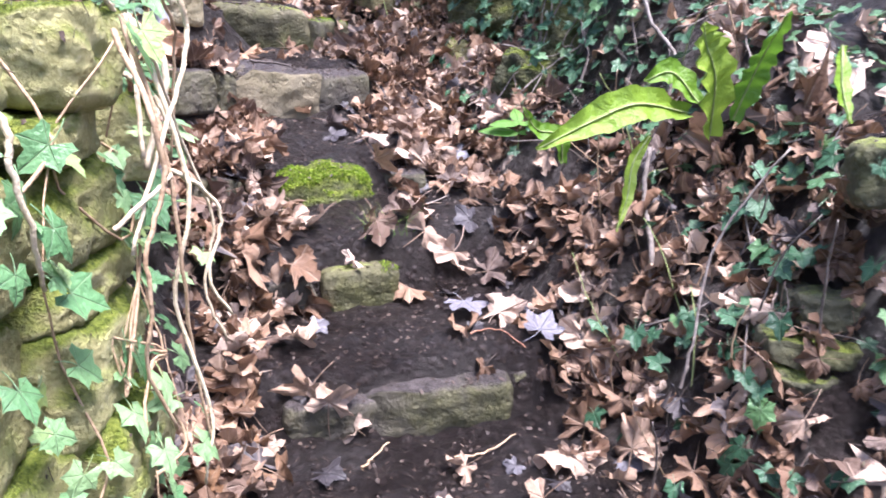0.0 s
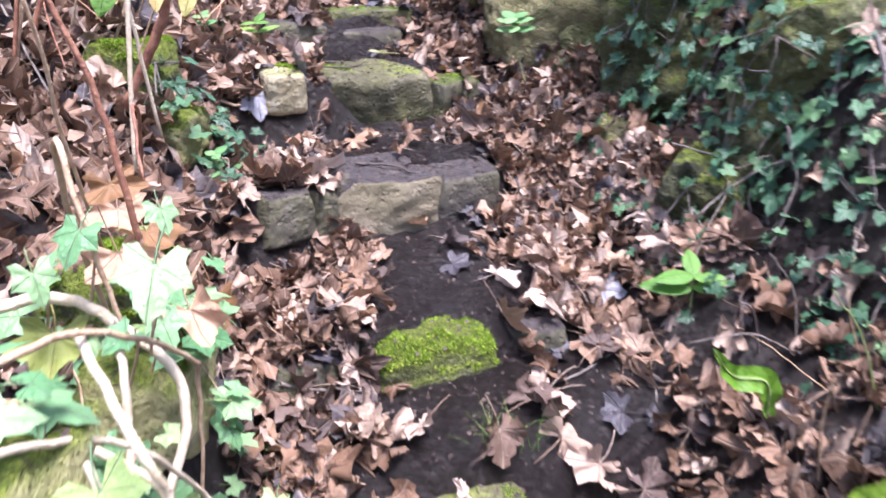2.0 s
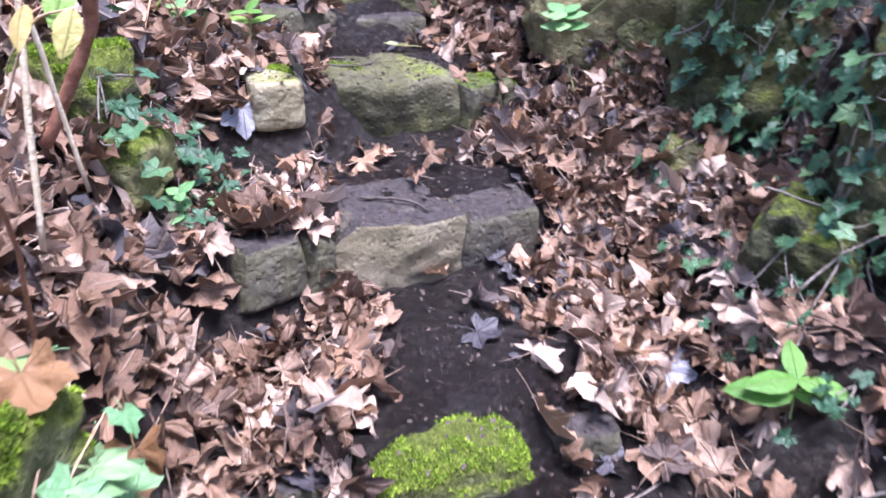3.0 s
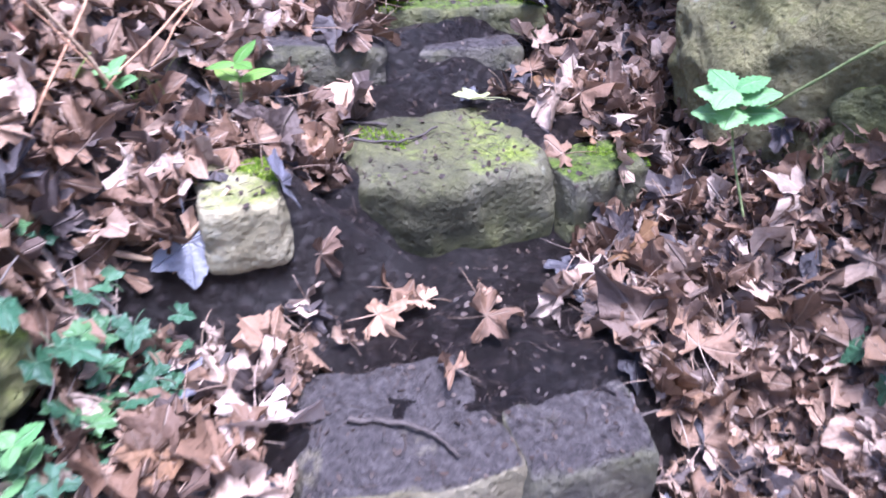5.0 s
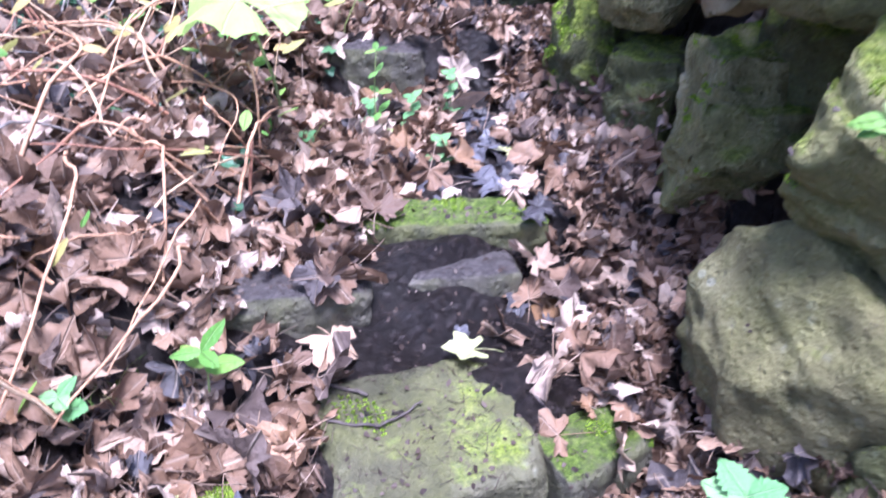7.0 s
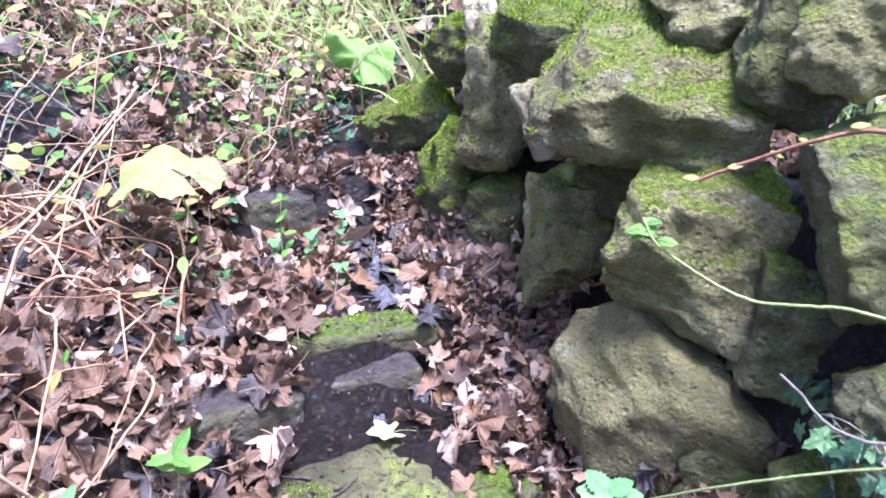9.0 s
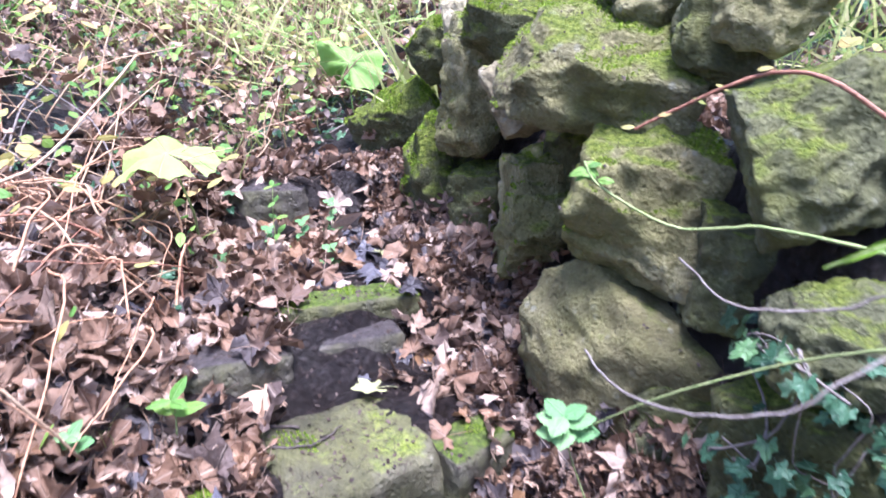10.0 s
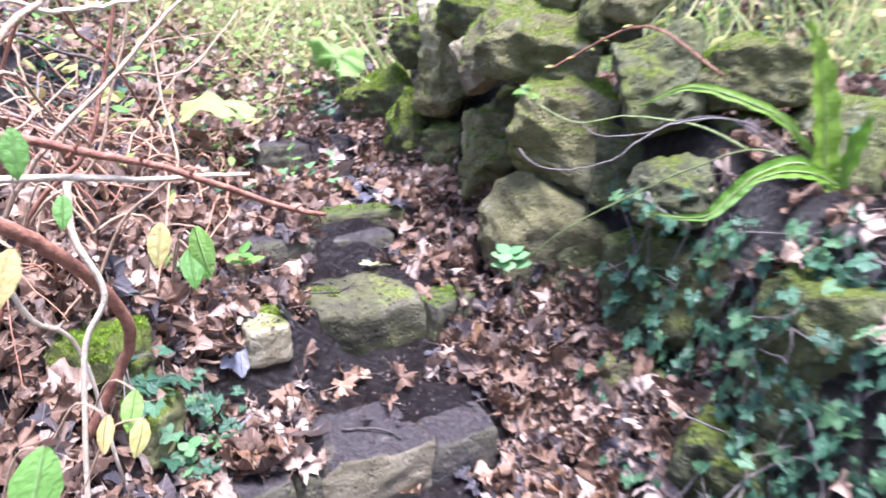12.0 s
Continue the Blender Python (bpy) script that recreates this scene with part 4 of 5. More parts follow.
def ivy(label, boxes, count, way, size, kind="ivy", stems=6, back=0.5, stem_mat=None):
    """Ivy over the stones within some boxes: each leaf a part, on stems that creep over the surface."""
    plant = empty("ivy", label, "ivy")
    way = Vector(way).normalized()
    spots = []
    guard = 0
    while len(spots) < count and guard < count * 12:
        guard += 1
        x0, x1, y0, y1, z0, z1 = boxes[rng.randrange(len(boxes))]
        p = Vector((rng.uniform(x0, x1), rng.uniform(y0, y1), rng.uniform(z0, z1)))
        hit = TREE.ray_cast(p - way * back, way, back + 0.35)
        if hit[0] is None:
            continue
        spots.append((hit[0] + hit[1] * rng.uniform(0.01, 0.05), hit[1]))
    for p, n in spots:
        face = (n * 0.5 - way * 0.4 + Vector((rng.gauss(0, 0.35), rng.gauss(0, 0.35), 0.55 + rng.gauss(0, 0.3))))
        s = rng.uniform(*size)
        child("leaf", rng.choice(LEAF_MESHES[kind]), plant, aimed(p, face, Vector((rng.gauss(0, 0.7), rng.gauss(0, 0.7), -1)), s))
    for _ in range(stems):
        if len(spots) < 8:
            break
        a = spots[rng.randrange(len(spots))]
        chain = [a]
        for _ in range(5):
            near_by = sorted(spots, key=lambda q: (q[0] - chain[-1][0] - Vector((0, 0, 0.06))).length)[1:6]
            chain.append(rng.choice(near_by))
        pts = [c[0] - c[1] * 0.012 for c in chain]
        child("stem", mesh_of("stem", *tube(curve_through(pts, 4, 0.002, rng), rng.uniform(0.0012, 0.003), 0.5, 5), stem_mat or STEM_GREY), plant)
    return plant


E_WAY, W_WAY = (0.75, 0.6, -0.25), (-1.0, 0.25, -0.15)
ivy("dark green ivy hanging over dark boulders", [(0.25, 0.75, 1.8, 2.45, 1.15, 1.75)], 105, E_WAY, (0.018, 0.042), stems=14)
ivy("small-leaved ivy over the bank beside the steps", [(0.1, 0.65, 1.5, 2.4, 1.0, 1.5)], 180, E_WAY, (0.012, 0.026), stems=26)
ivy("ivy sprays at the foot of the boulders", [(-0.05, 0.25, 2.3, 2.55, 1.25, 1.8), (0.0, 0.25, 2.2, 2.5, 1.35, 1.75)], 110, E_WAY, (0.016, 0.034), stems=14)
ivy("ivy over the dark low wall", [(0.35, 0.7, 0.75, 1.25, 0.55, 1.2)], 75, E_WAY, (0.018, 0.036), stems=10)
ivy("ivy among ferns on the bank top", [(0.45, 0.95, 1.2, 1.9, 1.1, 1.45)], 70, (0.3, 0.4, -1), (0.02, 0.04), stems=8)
ivy("pale sunlit ivy trailing down the rubble wall", [(-0.55, -0.38, 0.45, 0.98, 0.55, 1.35)], 85, W_WAY, (0.02, 0.042), "ivy_sunlit", 12, 0.25, STEM_PALE)
ivy("sunlit ivy over the wall's top", [(-0.65, -0.35, 0.85, 1.35, 1.1, 1.45)], 100, (-0.5, 0.3, -1), (0.024, 0.05), "ivy_sunlit", 8, 0.3, STEM_PALE)
ivy("ivy tuft growing beside the step", [(-0.97, -0.72, 1.82, 2.1, 1.25, 1.5)], 75, (-0.4, 0.3, -1), (0.016, 0.036), "ivy", 8, 0.3)
ivy("scattered ivy over the bank's litter", [(-2.0, -1.1, 2.6, 4.6, 1.6, 2.4)], 170, (-0.1, 0.3, -1), (0.014, 0.032), "ivy", 20, 0.8)


def fern(label, fronds):
    """A hart's tongue fern: long wavy straps, each a part with its own midrib."""
    plant = empty("fern", label, "fern")
    for points, width in fronds:
        pts = curve_through(points, 7)
        n = len(pts)
        verts, faces, vein = [], [], []
        for i, p in enumerate(pts):
            t = i / (n - 1)
            d = (pts[min(i + 1, n - 1)] - pts[max(i - 1, 0)]).normalized()
            side = d.cross(Vector((0.25, -0.9, 0.45))).normalized()
            up = side.cross(d).normalized()
            w = width * (0.35 + 0.65 * min(1, t * 4)) * (1 - max(0, t - 0.6) / 0.4 * 0.88)
            for s in (-1, -0.6, 0, 0.6, 1):
                wave = 0.24 * width * abs(s) * math.sin(i * 1.7 + (1 if s > 0 else 2.2))
                verts.append(p + side * w * s + up * (0.25 * width * s * s + wave))
                vein.append(1.0 if s == 0 else 0.2)
        for i in range(n - 1):
            for k in range(4):
                a = i * 5 + k
                faces.append((a, a + 1, a + 6, a + 5))
        frond = child("frond", mesh_of("frond", verts, faces, FERN, vein), plant)
        child("midrib", mesh_of("midrib", *tube([p + Vector((0, -0.002, 0.001)) for p in pts], 0.0018, 0.4, 5), STEM_GREEN), frond)
    return plant


fern("glossy hart's tongue fern on the shaded bank", [
    ([(0.40, 1.13, 1.17), (0.308, 1.082, 1.186), (0.234, 1.056, 1.162), (0.146, 1.026, 1.122)], 0.029),
    ([(0.436, 1.123, 1.134), (0.418, 1.07, 1.225), (0.392, 1.047, 1.274), (0.383, 1.038, 1.305)], 0.036),
    ([(0.47, 1.12, 1.16), (0.485, 1.098, 1.225), (0.492, 1.073, 1.267), (0.504, 1.032, 1.321)], 0.024),
    ([(0.35, 1.16, 1.13), (0.321, 1.142, 1.087), (0.306, 1.106, 1.036), (0.285, 1.08, 0.985)], 0.011),
    ([(0.413, 1.123, 1.187), (0.371, 1.128, 1.233), (0.324, 1.12, 1.22)], 0.022),
    ([(0.53, 0.93, 1.27), (0.519, 0.894, 1.215), (0.521, 0.868, 1.173)], 0.012)])
fern("young fern frond in leaf litter", [([(0.25, 1.43, 1.05), (0.24, 1.417, 1.107), (0.192, 1.405, 1.12), (0.161, 1.391, 1.165)], 0.018)])
fern("hart's tongue fern rooted between boulders", [
    ([(0.41, 2.12, 1.79), (0.396, 2.112, 1.831), (0.386, 2.104, 1.933), (0.365, 2.092, 2.031), (0.334, 2.078, 2.092)], 0.026),
    ([(0.41, 2.12, 1.80), (0.334, 2.117, 1.908), (0.254, 2.118, 1.956), (0.155, 2.125, 1.984), (0.064, 2.123, 1.951)], 0.011),
    ([(0.41, 2.11, 1.79), (0.347, 2.076, 1.846), (0.265, 2.043, 1.831), (0.217, 2.026, 1.793), (0.168, 2.008, 1.761), (0.071, 2.011, 1.768)], 0.014),
    ([(0.42, 2.10, 1.80), (0.422, 2.057, 1.877), (0.436, 2.025, 1.936)], 0.018), ([(0.42, 2.11, 1.80), (0.36, 2.05, 1.83), (0.29, 2.0, 1.84), (0.22, 1.97, 1.82)], 0.012)])


def sprig(name, label, base, height, pairs, leaf, size, lean=(0, 0, 0), stem_r=0.002, material=None, low=0.0):
    """An upright herb: a stem with pairs of leaves, larger below."""
    plant = empty(name, label, "plant")
    b = Vector(base)
    top = b + Vector(lean) + Vector((0, 0, height))
    pts = curve_through([b - Vector((0, 0, 0.02)), b.lerp(top, 0.5) + Vector((rng.uniform(-0.01, 0.01), rng.uniform(-0.01, 0.01), 0)), top], 4)
    child("stem", mesh_of("stem", *tube(pts, stem_r, 0.5, 6), material or STEM_GREEN), plant)
    for k in range(pairs):
        t = low + (1 - low) * (k + 1) / pairs
        p = b.lerp(top, t)
        for s in range(2 if k < pairs - 1 else 3):
            a = k * 1.57 + s * (3.14 if k < pairs - 1 else 2.1) + rng.uniform(-0.3, 0.3)
            out = Vector((math.cos(a), math.sin(a), 0.1 + 0.5 * t + rng.uniform(-0.35, 0.25)))
            child("leaf", rng.choice(LEAF_MESHES[leaf]), plant, aimed(p, Vector((-out.x * 0.25, -out.y * 0.25 - 0.4, 0.85)), out, size * (1.15 - 0.4 * t) * rng.uniform(0.85, 1.15)))
    return plant


sprig("nettle", "pale green young nettle against the boulder", (-0.19, 2.50, 1.43), 0.15, 4, "nettle", 0.058, (-0.03, -0.03, 0), low=0.72)
sprig("nettle", "small nettle among fallen leaves", (-0.80, 1.87, 1.22), 0.10, 3, "nettle", 0.04)
sprig("seedling", "pale seedling with two broad leaves", (-0.77, 1.86, 1.17), 0.05, 2, "ivy_sunlit", 0.03)
sprig("seedling", "tiny green seedling before the moss stone", (-0.29, 1.66, 0.86), 0.035, 2, "oval", 0.022)
sprig("arum", "glossy green leaf standing in the litter", (0.20, 1.86, 1.05), 0.05, 2, "oval", 0.10)
sprig("seedling", "green rosette growing in leaf litter", (-0.93, 2.42, 1.53), 0.05, 2, "oval", 0.065)
sprig("seedling", "green rosette growing in leaf litter", (-1.0, 2.25, 1.56), 0.04, 2, "nettle", 0.04)
for x, y, h in ((-1.06, 3.13, 0.22), (-0.99, 3.33, 0.12), (-1.04, 3.24, 0.10), (-0.90, 3.10, 0.06), (-1.13, 3.2, 0.08), (-1.2, 3.05, 0.06)):
    p, _ = drop_on(x, y)
    sprig("willowherb", "straggling pale green herb beside the path", p, h, 5 if h > 0.2 else 3, "oval" if h > 0.2 else "nettle", 0.035)

# two broad soft leaves
BROAD = lobed([(-160, 0.95), (-128, 1.0), (-96, 1.02), (-64, 1.0), (-32, 1.02), (0, 1.0), (32, 1.02), (64, 1.0), (96, 1.02), (128, 1.0), (160, 0.95)], 0.93, 0.5, 0.97, 0.3)


def broad_leaf(label, centre, size, face, up, base, droop=0.1):
    plant = empty("butterbur", label, "plant")
    v = rolled(curled(BROAD, rng, -0.15, 0.12, 0.05 + droop * 0.3), rng.uniform(0, 3), -droop * 3)
    m = aimed(Vector(centre), face, up, size) @ Matrix.Translation((0, -0.35, 0))
    child("leaf", mesh_of("leaf", v, BROAD[1], BUTTERBUR, BROAD[2]), plant, m)
    child("stem", mesh_of("stem", *tube(curve_through([base, (Vector(base) + Vector(centre)) / 2 + Vector((0.02, 0, -0.03)), centre], 5), 0.004, 0.7, 7), STEM_GREEN), plant)


broad_leaf("broad pale green leaf lit by the sky", (-1.22, 2.92, 1.965), 0.14, (0.10, -0.16, 0.98), (-0.9, 0.2, 0.1), (-1.22, 3.0, 1.74), 0.2)
broad_leaf("drooping yellow-green broad leaf on the bank", (-1.20, 4.10, 2.14), 0.15, (0.1, -0.85, 0.55), (0.2, 0.4, 0.8), (-1.2, 4.2, 1.95), 0.5)

# bramble canes and dry stems
stem_thing("bramble_cane", "long reddish bramble cane leaning over the litter", "stem", [(-0.80, 1.20, 2.03), (-0.673, 1.391, 1.971), (-0.639, 1.482, 1.942), (-0.591, 1.585, 1.908), (-0.494, 1.727, 1.832), (-0.451, 1.794, 1.806)], 0.0065, STEM_RED, 0.6, 8, "bramble canes", 0.001, 14)
stem_thing("dry_cane", "bleached dry stem across the bank", "stem", [(-0.85, 1.25, 1.93), (-0.663, 1.461, 1.914), (-0.621, 1.563, 1.896), (-0.579, 1.636, 1.892), (-0.534, 1.705, 1.885)], 0.005, STEM_BLEACHED, 0.6, 7, "dry stems", 0.001)
stem_thing("branch", "thick bent brown branch on the bank", "branch", [(-0.82, 1.30, 1.93), (-0.762, 1.433, 1.87), (-0.742, 1.53, 1.8), (-0.737, 1.615, 1.718), (-0.747, 1.669, 1.636), (-0.784, 1.677, 1.563), (-0.85, 1.66, 1.45)], 0.011, STEM_RED, 0.8, 10)
stem_thing("dry_cane", "bleached dry stem drooping to the ground", "stem", [(-0.718, 1.543, 1.899), (-0.714, 1.533, 1.824), (-0.693, 1.551, 1.739), (-0.725, 1.531, 1.645), (-0.75, 1.511, 1.35)], 0.0055, STEM_BLEACHED, 0.7, 7, "dry stems", 0.001)
stem_thing("dry_cane", "bleached dry stem drooping to the ground", "stem", [(-0.83, 1.40, 1.83), (-0.787, 1.461, 1.795), (-0.778, 1.511, 1.709), (-0.762, 1.569, 1.645), (-0.76, 1.62, 1.4)], 0.0045, STEM_BLEACHED, 0.7, 7, "dry stems", 0.001)
for points in (
    [(-0.50, 0.60, 1.36), (-0.386, 0.772, 1.402), (-0.385, 0.893, 1.383), (-0.378, 1.006, 1.308), (-0.389, 1.038, 1.257), (-0.41, 1.047, 1.10)],
    [(-0.52, 0.65, 1.33), (-0.405, 0.779, 1.341), (-0.394, 0.88, 1.297), (-0.38, 0.938, 1.244), (-0.384, 1.022, 1.132), (-0.36, 1.066, 1.005), (-0.376, 1.05, 0.896), (-0.351, 1.067, 0.80)],
    [(-0.40, 0.90, 1.38), (-0.312, 0.83, 1.336), (-0.300, 0.838, 1.286), (-0.302, 0.817, 1.234), (-0.319, 0.749, 1.129), (-0.335, 0.71, 1.04)],
    [(-0.345, 0.698, 1.07), (-0.321, 0.732, 1.1), (-0.31, 0.772, 1.116), (-0.33, 0.82, 1.12)],
    [(-0.33, 0.82, 1.12), (-0.300, 0.857, 1.089), (-0.286, 0.875, 1.044), (-0.300, 0.852, 0.973), (-0.276, 0.864, 0.918)],
    [(-0.36, 0.78, 1.28), (-0.315, 0.746, 1.192), (-0.308, 0.751, 1.116), (-0.326, 0.727, 1.036), (-0.326, 0.727, 0.963), (-0.340, 0.73, 0.898), (-0.325, 0.764, 0.80)],
    [(-0.40, 0.50, 1.26), (-0.353, 0.537, 1.2), (-0.349, 0.535, 1.159), (-0.346, 0.549, 1.098), (-0.36, 0.576, 1.04)],
    [(-0.36, 0.80, 1.30), (-0.32, 0.79, 1.15), (-0.315, 0.80, 1.0), (-0.32, 0.83, 0.85), (-0.31, 0.85, 0.72)],
    [(-0.37, 0.85, 1.30), (-0.31, 0.83, 1.1), (-0.33, 0.81, 0.95), (-0.30, 0.82, 0.8), (-0.31, 0.80, 0.70)],
):
    stem_thing("dry_cane", "pale dry ivy stem hanging down the wall", "stem", points, rng.uniform(0.0022, 0.0042), rng.choice((STEM_BLEACHED, STEM_PALE)), 0.6, 7, "dry stems", 0.0015)
stem_thing("twig", "bare grey twig leaning over the bank", "twig", [(0.44, 1.80, 1.55), (0.463, 1.77, 1.461), (0.493, 1.72, 1.342), (0.54, 1.668, 1.258), (0.50, 1.614, 1.12)], 0.005, STEM_GREY, 0.9)
stem_thing("twig", "upright grey stick in the bank", "twig", [(0.401, 1.241, 0.77), (0.408, 1.295, 0.903), (0.403, 1.356, 0.993), (0.416, 1.388, 1.09)], 0.006, STEM_GREY, 0.8)
stem_thing("twig", "dry stalk slanting up the bank", "twig", [(0.36, 0.935, 0.78), (0.376, 0.945, 0.845), (0.404, 0.977, 0.975), (0.439, 0.978, 1.043), (0.501, 0.976, 1.133)], 0.0026, STEM_GREY, 0.6)
cane = stem_thing("bramble_cane", "purple bramble shoot arching before the boulders", "stem", [(-0.115, 2.585, 2.033), (-0.049, 2.565, 2.066), (0.021, 2.528, 2.1), (0.079, 2.497, 2.116), (0.14, 2.44, 2.10), (0.26, 2.40, 2.0)], 0.0025, STEM_RED, 1.4, 7, "bramble canes", 0.0005, 10)
for p in ((-0.115, 2.583, 2.037), (-0.08, 2.57, 2.055), (-0.03, 2.555, 2.08), (0.0, 2.54, 2.10), (0.05, 2.51, 2.12)):
    child("leaf", LEAF_MESHES["oval_yellow"][0], cane, aimed(p, (rng.uniform(-0.5, 0.5), -0.5, 0.8), (rng.uniform(-1, 1), -0.3, 0.5), 0.022))
shoot = stem_thing("herb_shoot", "thin pale green shoot trailing over boulders", "plant", [(-0.189, 2.517, 1.994), (-0.168, 2.499, 1.962), (-0.092, 2.482, 1.915), (-0.042, 2.462, 1.902), (0.014, 2.434, 1.911), (0.065, 2.404, 1.918), (0.2, 2.33, 1.90), (0.3, 2.30, 1.85)], 0.0018, STEM_GREEN, 1.5, 6, "", 0.0005)
for k in range(9):
    p = Vector((-0.189, 2.517, 1.994)).lerp(Vector((-0.165, 2.5, 1.965)), k / 9)
    child("leaf", LEAF_MESHES["oval"][0], shoot, aimed(p, (rng.uniform(-0.6, 0.6), -0.6, 0.7), (rng.uniform(-1, 1), rng.uniform(-0.6, 0), rng.uniform(-0.1, 0.8)), rng.uniform(0.018, 0.034)))
stem_thing("dry_cane", "withered furry stem drooping from the fern", "stem", [(-0.063, 2.186, 1.94), (-0.007, 2.163, 1.896), (0.088, 2.148, 1.901), (0.14, 2.144, 1.921), (0.239, 2.129, 1.92), (0.40, 2.13, 1.80)], 0.0014, STEM_GREY, 1.6, 6, "dry stems", 0.001)
stem_thing("dry_cane", "withered stem curving upward at its tip", "stem", [(-0.157, 2.056, 1.884), (-0.127, 2.037, 1.856), (-0.069, 2.011, 1.847), (0.009, 1.985, 1.866), (0.056, 1.986, 1.899), (0.123, 2.009, 1.927), (0.25, 2.06, 1.92), (0.40, 2.12, 1.81)], 0.0013, STEM_GREY, 1.4, 6, "dry stems", 0.001)
stem_thing("dry_cane", "long thin green stem from nettle to fern", "stem", [(-0.19, 2.49, 1.55), (-0.065, 2.402, 1.664), (0.073, 2.343, 1.748), (0.18, 2.26, 1.814), (0.30, 2.19, 1.86), (0.42, 2.14, 1.80)], 0.0018, STEM_GREEN, 1.2, 6, "dry stems", 0.0005)


def on_ground(points, lift):
    out = []
    for x, y in points:
        p, _ = drop_on(x, y)
        out.append(p + Vector((0, 0, lift)))
    return out


for label, pts, r, mat in (
    ("pale twig lying against the moss stone", [(-0.54, 1.531), (-0.505, 1.56), (-0.454, 1.60), (-0.40, 1.63)], 0.004, STEM_GREY), ("thin twig lying in the litter", [(-0.122, 1.676), (-0.07, 1.742), (-0.015, 1.779), (0.053, 1.841)], 0.003, STEM_GREY),
    ("bent pale twig on the litter", [(0.095, 1.992), (0.128, 1.845), (0.137, 1.738)], 0.0035, STEM_GREY), ("dark wet stick along the step", [(-0.94, 2.462), (-0.885, 2.501), (-0.828, 2.552), (-0.756, 2.562)], 0.005, WOOD_DARK),
    ("dark twig on the stone's top", [(-0.782, 2.491), (-0.712, 2.524), (-0.674, 2.587)], 0.003, WOOD_DARK), ("dark flat bark strip on the step", [(-0.56, 2.10), (-0.52, 2.12), (-0.47, 2.13), (-0.43, 2.12)], 0.004, WOOD_DARK),
    ("grey stick lying over leaves", [(-1.046, 1.934), (-0.973, 2.033), (-0.909, 2.129)], 0.005, STEM_GREY), ("grey stick beside the ivy tuft", [(-0.919, 2.104), (-0.855, 2.154), (-0.785, 2.207)], 0.005, STEM_PALE),
    ("pale branched stick on the bank", [(-1.197, 2.502), (-1.244, 2.574), (-1.298, 2.774)], 0.006, STEM_PALE), ("thin pale stalk on the soil", [(0.03, 1.10), (0.09, 1.11), (0.14, 1.15)], 0.0025, STEM_PALE),
    ("forked pale twig on the soil", [(-0.13, 1.04), (-0.12, 1.09), (-0.09, 1.15)], 0.0025, STEM_PALE), ("thin red stalk on the soil", [(0.06, 1.30), (0.12, 1.31), (0.17, 1.28)], 0.002, STEM_RED),
):
    stem_thing("twig", label, "twig", on_ground(pts, r * 0.8 + 0.004), r, mat, 0.6, 6, "twigs on the ground", 0.002)

# the tangle of dry bramble canes on the bank
for k in range(150):
    x, y = rng.uniform(-1.8, -1.05), rng.uniform(1.9, 3.0)
    if x > -1.1 and y > 2.3:
        x -= 0.25
    p, _ = drop_on(x, y)
    a, reach, h = rng.uniform(0, 6.28), rng.uniform(0.25, 0.75), rng.uniform(0.01, 0.13)
    tip = Vector((x + math.cos(a) * reach, y + math.sin(a) * reach, 0))
    tip.x = min(tip.x, -0.98 - max(0, tip.y - 2.3) * 0.35)
    q, _ = drop_on(tip.x, tip.y)
    end = q + Vector((0, 0, rng.uniform(0.0, 0.12)))
    mid = (p + end) / 2 + Vector((rng.gauss(0, 0.05), rng.gauss(0, 0.05), h))
    stem_thing("bramble_cane", "dry bramble cane tangled on the sunny bank", "stem", [p - Vector((0, 0, 0.03)), p.lerp(mid, 0.55) + Vector((0, 0, h * 0.25)), mid, end], rng.uniform(0.002, 0.0048),
               rng.choice((STEM_TAN, STEM_TAN, STEM_PALE, STEM_RED, STEM_TAN, STEM_GREY)), 0.5, 5, "bramble canes", 0.003, 0)

